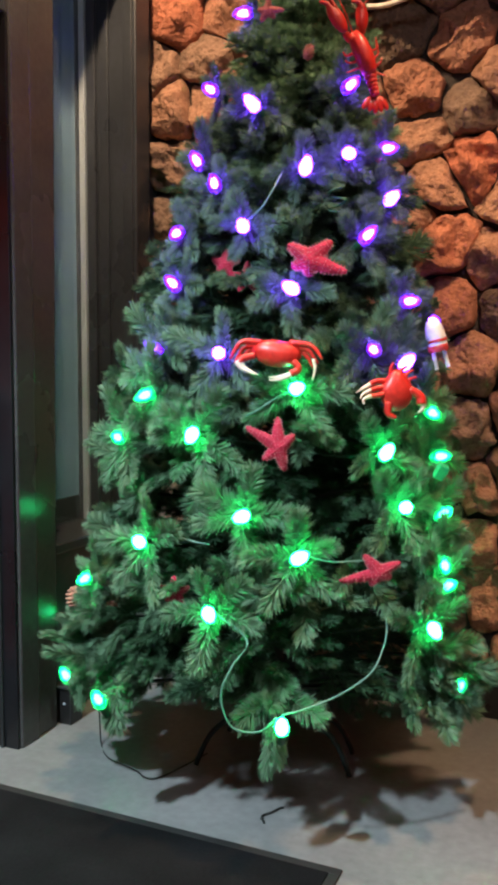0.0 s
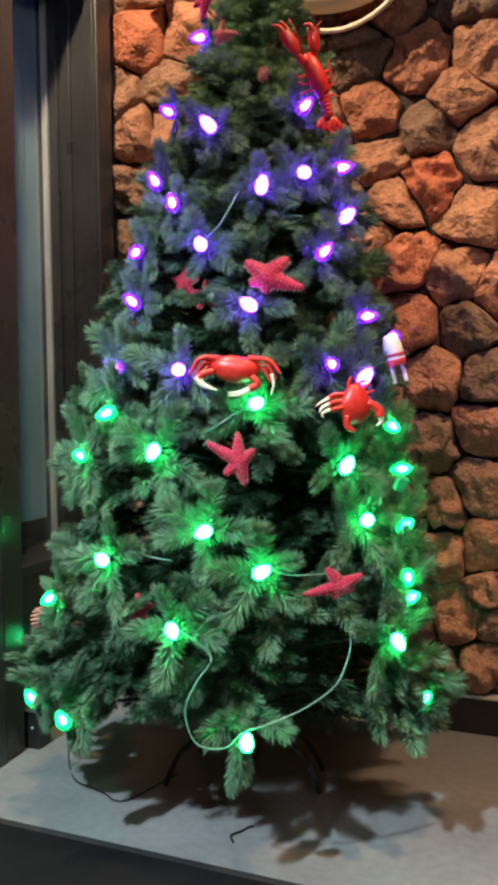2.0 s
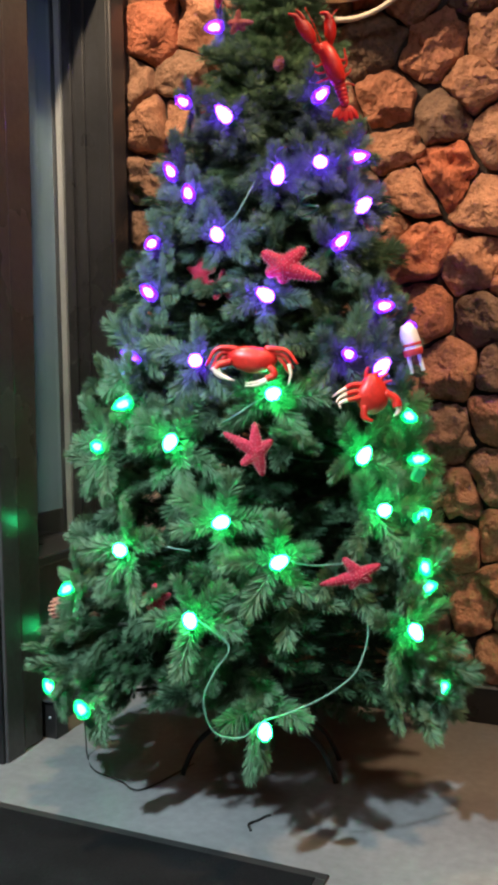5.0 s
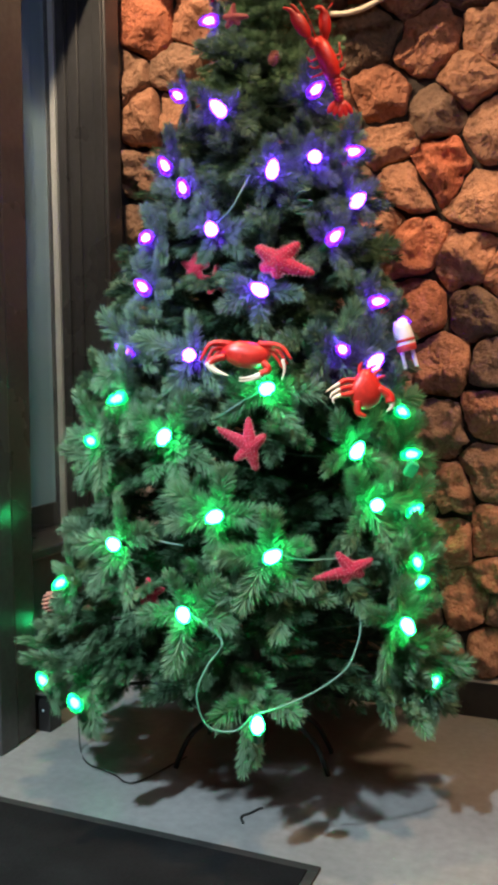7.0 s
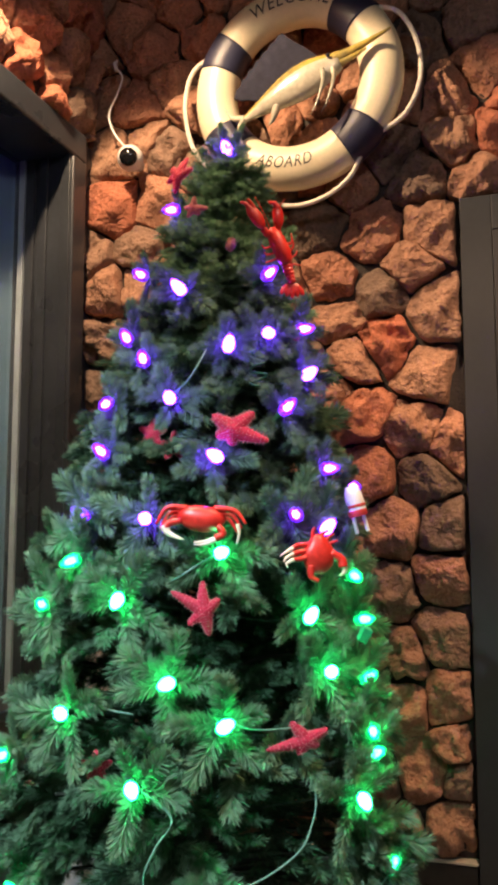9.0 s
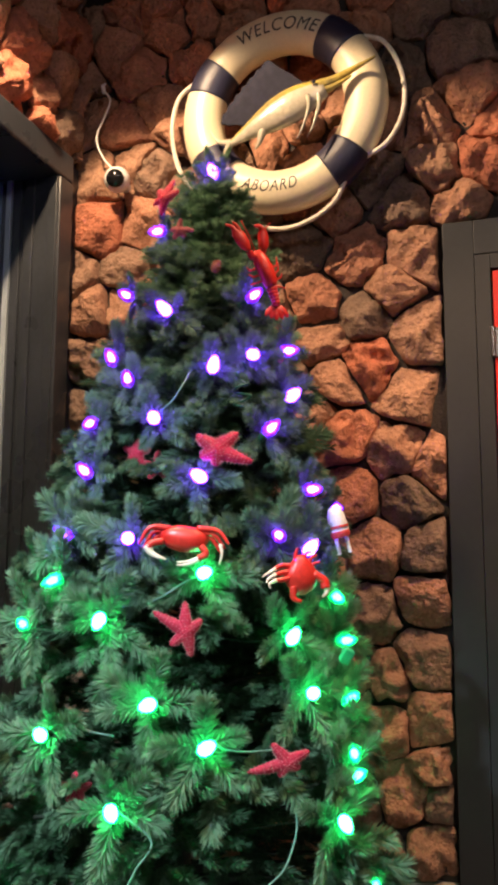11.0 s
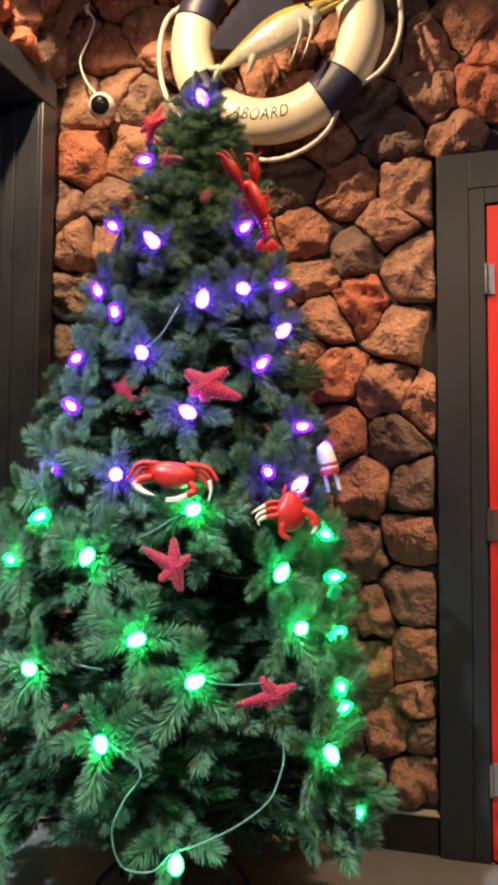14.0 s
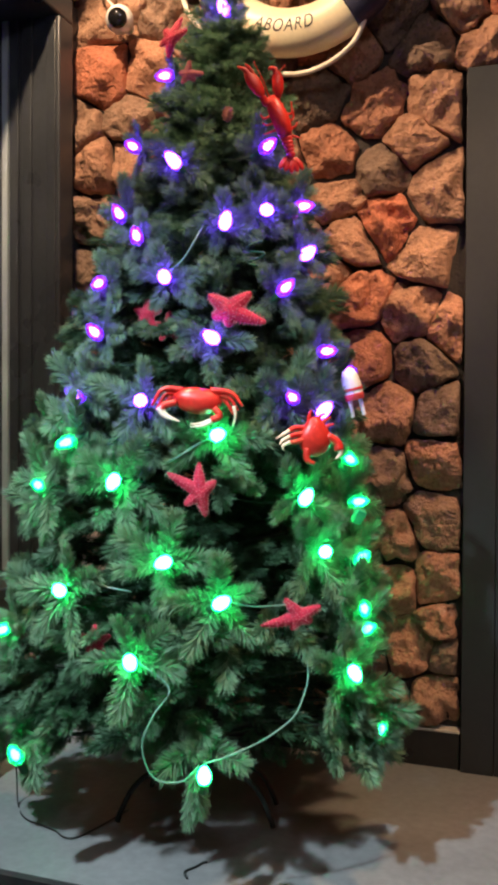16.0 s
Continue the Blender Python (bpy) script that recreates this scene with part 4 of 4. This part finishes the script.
for b in (146, 225, 316):
    pts = [ring_point(b + 8, 0.372, -0.012), ring_point(b + 18, 0.412, -0.014), ring_point(b + 31, 0.428, 0.0), ring_point(b + 45, 0.432, 0.012), ring_point(b + 59, 0.428, 0.0), ring_point(b + 72, 0.412, -0.014), ring_point(b + 82, 0.372, -0.012)]
    part("rope", tube(smooth_line(pts), 0.0085, 9), ROPE, life_ring, "white rope loop", True)


def sailfish():
    """A sailfish model leaping along +x: body, bill, sail fin, two long belly fins and a forked tail."""
    bm, rows = bmesh.new(), []
    for i in range(25):
        t = i / 24
        x = -0.20 + 0.33 * t
        h = 0.008 + 0.056 * math.sin(math.pi * min(1, (t * 0.86 + 0.02))) ** 1.1 * (0.45 + 0.65 * t)
        w = h * 0.62
        bend = 0.008 * math.sin(t * 3.0)
        rows.append([bm.verts.new((x, w * math.cos(k / 16 * math.tau), bend + h * math.sin(k / 16 * math.tau))) for k in range(16)])
    for a, b in zip(rows, rows[1:]):
        for k in range(16):
            f = bm.faces.new((a[k], a[(k + 1) % 16], b[(k + 1) % 16], b[k]))
            f.material_index = 0 if 1 <= k <= 6 else 1
    bm.faces.new(rows[0])
    bm.faces.new(rows[-1])
    fish = thing("fish_ornament", "silver and yellow model sailfish mounted inside the life ring", "fish ornament")
    part("body", bm, [FISHBODY, FISHBELLY], fish, "", True)
    bm = tube(smooth_line([(0.115, 0, 0.012), (0.18, -0.004, 0.004), (0.30, -0.01, -0.002)]), 0.022, 10, None, lambda t: 1 - 0.84 * t)
    part("bill", bm, FISHBODY, fish, "", True)
    bm = tube(smooth_line([(0.115, 0, -0.006), (0.16, -0.003, -0.012), (0.215, -0.006, -0.014)]), 0.015, 8, None, lambda t: 1 - 0.8 * t)
    part("lower_jaw", bm, FISHBODY, fish, "", True)
    bm, grid = bmesh.new(), []
    for i in range(15):
        t = i / 14
        x = -0.115 + 0.215 * t
        top = 0.075 + 0.105 * t ** 0.7 + (0.012 if i % 2 else 0.0)
        grid.append([bm.verts.new((x - 0.02 * j, (0.004 if (i + j) % 2 else -0.004) + 0.004 * s, 0.018 + (top - 0.018) * j / 4)) for s in (-1, 1) for j in range(5)])
    for a, b in zip(grid, grid[1:]):
        for s in (0, 5):
            for j in range(4):
                bm.faces.new((a[s + j], a[s + j + 1], b[s + j + 1], b[s + j]))
        bm.faces.new((a[4], a[9], b[9], b[4]))
    part("sail_fin", bm, FISHSAIL, fish, "dark blue-grey pleated sail fin", True)
    for dx, y in ((0.0, -0.03), (0.03, -0.012)):
        bm = tube(smooth_line([(0.075 + dx, y, -0.012), (0.062 + dx, y - 0.02, -0.06), (0.022 + dx, y - 0.026, -0.11), (-0.01 + dx, y - 0.026, -0.135)]), 0.0075, 8, None, lambda t: 1.1 - 0.95 * t)
        part("belly_fin", bm, FISHBELLY, fish, "", True)
    bm = bmesh.new()
    for s in (-1, 1):
        tube(smooth_line([(-0.195, 0, 0.004), (-0.225, 0, 0.025 * s), (-0.235, 0, 0.075 * s)]), 0.012, 8, bm, lambda t: 1 - 0.85 * t)
    part("tail_fin", bm, FISHBELLY, fish, "", True)
    bm = tube(smooth_line([(-0.09, -0.004, -0.02), (-0.115, -0.006, -0.05), (-0.135, -0.006, -0.062)]), 0.014, 8, None, lambda t: 1 - 0.85 * t)
    part("rear_fin", bm, FISHBELLY, fish, "", True)
    part("eye", ball((0.108, -0.03, 0.018), (0.007, 0.004, 0.007), None, 10, 8), FISHSAIL, fish, "small dark eye", True)
    return fish


sailfish().matrix_world = Matrix.Translation((-0.460, 2.355, 2.680)) @ pose(0, 0, 0, 0, -24, 0) @ Matrix.Scale(1.14, 4)

# ---- small wall camera and its lead ----
wall_camera = thing("wall_camera", "round white wall camera with a black lens on stone", "security camera", at=(-1.175, 2.49, 2.59))
part("housing", ball((0, 0, 0), (0.05, 0.05, 0.05), None, 24, 16), WHITE, wall_camera, "", True)
face = Vector((0.62, -2.3, -0.75)).normalized()
face_m = face.to_track_quat("Z", "Y").to_matrix().to_4x4()
part("lens", lathe([(0.034, 0.034), (0.035, 0.039), (0.029, 0.046), (0.018, 0.052), (0.004, 0.055)], 20, None, face_m), LENS, wall_camera, "glossy black lens", True)
part("bracket", tube([(0, 0, 0), (0.0, 0.08, 0.0)], 0.02, 12), WHITE, wall_camera)
part("lead", tube(smooth_line([(-0.02, 0.0, 0.045), (-0.07, 0.0, 0.11), (-0.095, 0.0, 0.19), (-0.065, 0.005, 0.27), (-0.045, 0.01, 0.34), (-0.075, 0.01, 0.39), (-0.08, 0.03, 0.43)]), 0.0042, 8), WHITE, wall_camera, "thin white lead", True)
part("lead_plug", tube([(-0.072, 0.01, 0.375), (-0.08, 0.012, 0.41)], 0.008, 8), WHITE, wall_camera)


# ---- stones of the walls ----
def clip_poly(poly, nx, ny, c):
    """The part of a polygon where nx*x + ny*y <= c."""
    out = []
    for (ax, ay), (bx, by) in zip(poly, poly[1:] + poly[:1]):
        da, db = nx * ax + ny * ay - c, nx * bx + ny * by - c
        if da <= 0:
            out.append((ax, ay))
        if (da < 0) != (db < 0):
            t = da / (da - db)
            out.append((ax + (bx - ax) * t, ay + (by - ay) * t))
    return out


def cells(seeds, lo, hi):
    """The field of each seed in a rectangle."""
    for i, (x, y) in enumerate(seeds):
        poly = [(lo[0], lo[1]), (hi[0], lo[1]), (hi[0], hi[1]), (lo[0], hi[1])]
        for j, (u, v) in enumerate(seeds):
            if i != j and (u - x) ** 2 + (v - y) ** 2 < 0.4:
                poly = clip_poly(poly, u - x, v - y, (u * u + v * v - x * x - y * y) / 2)
        yield (x, y), poly


def rock_mesh(poly, seed):
    """A rough stone that fills a polygon, rising towards -y; its middle at the origin."""
    cx, cy = sum(p[0] for p in poly) / len(poly), sum(p[1] for p in poly) / len(poly)
    pts = [(x - cx, y - cy) for x, y in poly]
    size = math.sqrt(sum(x * x + y * y for x, y in pts) / len(pts))
    r = random.Random(seed * 31 + 5)
    pts = [(x * r.uniform(0.9, 1.07), y * r.uniform(0.9, 1.07)) for x, y in pts]
    for c in (0.08, 0.16):
        pts = [q for (ax, ay), (bx, by) in zip(pts, pts[1:] + pts[:1]) for q in ((ax * (1 - c) + bx * c, ay * (1 - c) + by * c), (ax * c + bx * (1 - c), ay * c + by * (1 - c)))]
    n = 48
    lens = [math.dist(a, b) for a, b in zip(pts, pts[1:] + pts[:1])]
    total, ring = sum(lens), []
    for k in range(n):
        s, i = total * k / n, 0
        while s > lens[i]:
            s -= lens[i]
            i += 1
        a, b = pts[i], pts[(i + 1) % len(pts)]
        t = s / max(1e-9, lens[i])
        x, y = a[0] + (b[0] - a[0]) * t, a[1] + (b[1] - a[1]) * t
        ragged = 1 + 0.10 * noise.noise((x * 16 + seed, y * 16, seed * 3.1)) + 0.04 * noise.noise((x * 45, y * 45 + seed, seed))
        ring.append((x * ragged, y * ragged))
    shrink = max(0.7, 1 - 0.004 / size)
    rise = min(0.10, 0.035 + size * 0.36) * r.uniform(0.65, 1.3)
    crag = r.choice((0.35, 0.45, 0.6, 0.8, 1.3))
    # flat broken faces: each a plane that cuts the stone's front
    faces, turn = [(rise * r.uniform(0.85, 1.0), r.uniform(-0.45, 0.45), r.uniform(-0.5, 0.4))], r.uniform(0, math.tau)
    for k in range(5):
        a, steep = turn + math.tau * (k + r.uniform(-0.3, 0.3)) / 5, r.uniform(0.35, 1.1)
        faces.append((rise * r.uniform(0.85, 1.1) + steep * size * r.uniform(0.25, 0.6), -steep * math.cos(a), -steep * math.sin(a)))
    bm, rows = bmesh.new(), []
    for f, d in ((0.98, 0.0), (1.0, 0.34), (0.995, 0.62), (0.97, 0.82), (0.93, 0.91), (0.87, 0.955), (0.78, 0.98), (0.68, 0.985), (0.57, 1.0), (0.46, 1.0), (0.34, 1.01), (0.22, 1.01), (0.11, 1.02)):
        row = []
        for x, y in ring:
            top_at = max(0.012, min(c + u * x * f + v * y * f for c, u, v in faces))
            p = Vector((x * shrink * f, -min(rise * 1.15, top_at) * d, y * shrink * f))
            q = p * 8 + Vector((seed * 7.3, seed * 2.9, seed * 1.7))
            fold = 1 - abs(noise.noise(q * 1.6)) * 2
            step = noise.noise(q * 2.2 + Vector((3, 9, 1)))
            bump = noise.noise(q) * 0.02 + (fold - 0.5) * 0.024 + (0.010 if step > 0.08 else -0.007 if step < -0.15 else 0.0)
            bump = bump * crag + noise.noise(q * 3.6) * 0.009 + noise.noise(q * 8.5) * 0.006 + noise.noise(q * 17) * 0.003
            wide = 1 + bump * 1.3 / max(0.04, size) * (0.5 if f > 0.9 else 1)
            row.append(bm.verts.new((p.x * min(1.03, wide), p.y - bump * d, p.z * min(1.03, wide))))
        rows.append(row)
    top = bm.verts.new((0, sum(v.co.y for v in rows[-1]) / n, 0))
    for a, b in zip(rows, rows[1:]):
        for k in range(n):
            bm.faces.new((a[k], a[(k + 1) % n], b[(k + 1) % n], b[k]))
    for k in range(n):
        bm.faces.new((rows[-1][k], rows[-1][(k + 1) % n], top))
    return (cx, cy), bm


def scatter(seeds, lo, hi, gap, r):
    """Fills a rectangle with further seeds, none nearer than gap to another."""
    seeds = list(seeds)
    for k in range(4000):
        p = (r.uniform(*sorted((lo[0] - 0.02, hi[0] + 0.02))), r.uniform(lo[1] - 0.02, hi[1] + 0.02))
        if all((p[0] - x) ** 2 + (p[1] - y) ** 2 > gap * gap for x, y in seeds):
            seeds.append(p)
    return seeds


# middles of the larger stones that stand free beside the tree (x, z)
STONES = ((-0.08, 2.4), (0.09, 2.37), (-0.26, 2.2), (-0.06, 2.2), (-0.15, 2.08), (-0.42, 2.04), (-0.24, 2.0), (-0.05, 1.93), (-0.41, 1.93), (-0.23, 1.82), (-0.34, 1.76),
          (-0.08, 1.7), (-0.42, 1.65), (-0.33, 1.57), (-0.13, 1.51), (-0.01, 1.45), (-0.3, 1.36), (-0.1, 1.34), (-0.21, 1.18), (-0.05, 1.18), (-0.07, 1.01), (-0.22, 0.97),
          (-0.06, 0.82), (-0.2, 0.75), (-0.19, 0.6), (-0.05, 0.61), (-0.02, 0.47), (-0.12, 0.39), (-0.01, 0.38), (-0.03, 0.23), (-1.3, 2.45), (-1.11, 2.44), (-1.17, 2.26),
          (-1.31, 2.1), (-1.2, 2.11), (-1.33, 1.89), (-1.36, 1.72), (0.18, 2.51), (0.03, 2.49), (0.01, 2.67), (0.15, 2.75), (0.23, 2.66), (0.1, 2.97), (-1.31, 2.67), (-1.19, 2.83), (-1.04, 2.64), (-1.04, 2.91))
pick = random.Random(3)
seeds = scatter(STONES, (LEFT, 0.13), (1.35, TOP), 0.165, pick)
for k in range(400):
    # small stones in the joints, away from the larger ones
    q = (pick.uniform(LEFT, 1.3), pick.uniform(0.2, TOP))
    if (q[0] < -0.85 or q[1] > 2.45) and all(math.dist(q, o) > 0.105 for o in seeds):
        seeds.append(q)
for i, ((x, z), poly) in enumerate(cells(seeds, (LEFT - 0.03, 0.131), (1.35, TOP - 0.005))):
    if x > 0.03 and z < 2.3:
        continue
    if z < 2.3:
        poly = clip_poly(poly, 1, 0, 0.028)
    elif x > -0.12:
        poly = clip_poly(poly, 0, -1, -2.298)
    if len(poly) < 3:
        continue
    (cx, cy), bm = rock_mesh(poly, i)
    st = part("stone", bm, ROCK, wall_back if x < 0.035 else wall_over_door, "", True)
    st.location = (cx, BACK - 0.002, cy)
seeds = scatter([(2.32, 2.88), (2.18, 2.99), (2.46, 2.80), (2.44, 3.0)], (0.6, 2.715), (BACK, TOP), 0.16, pick)
for i, ((y, z), poly) in enumerate(cells(seeds, (0.6, 2.715), (BACK - 0.06, TOP - 0.005))):
    (cy, cz), bm = rock_mesh(poly, i + 500)
    st = part("stone", bm, ROCK, wall_left, "", True)
    st.matrix_world = Matrix.Translation((LEFT - 0.022, cy, cz)) @ pose(0, 0, 0, 0, 0, 90)
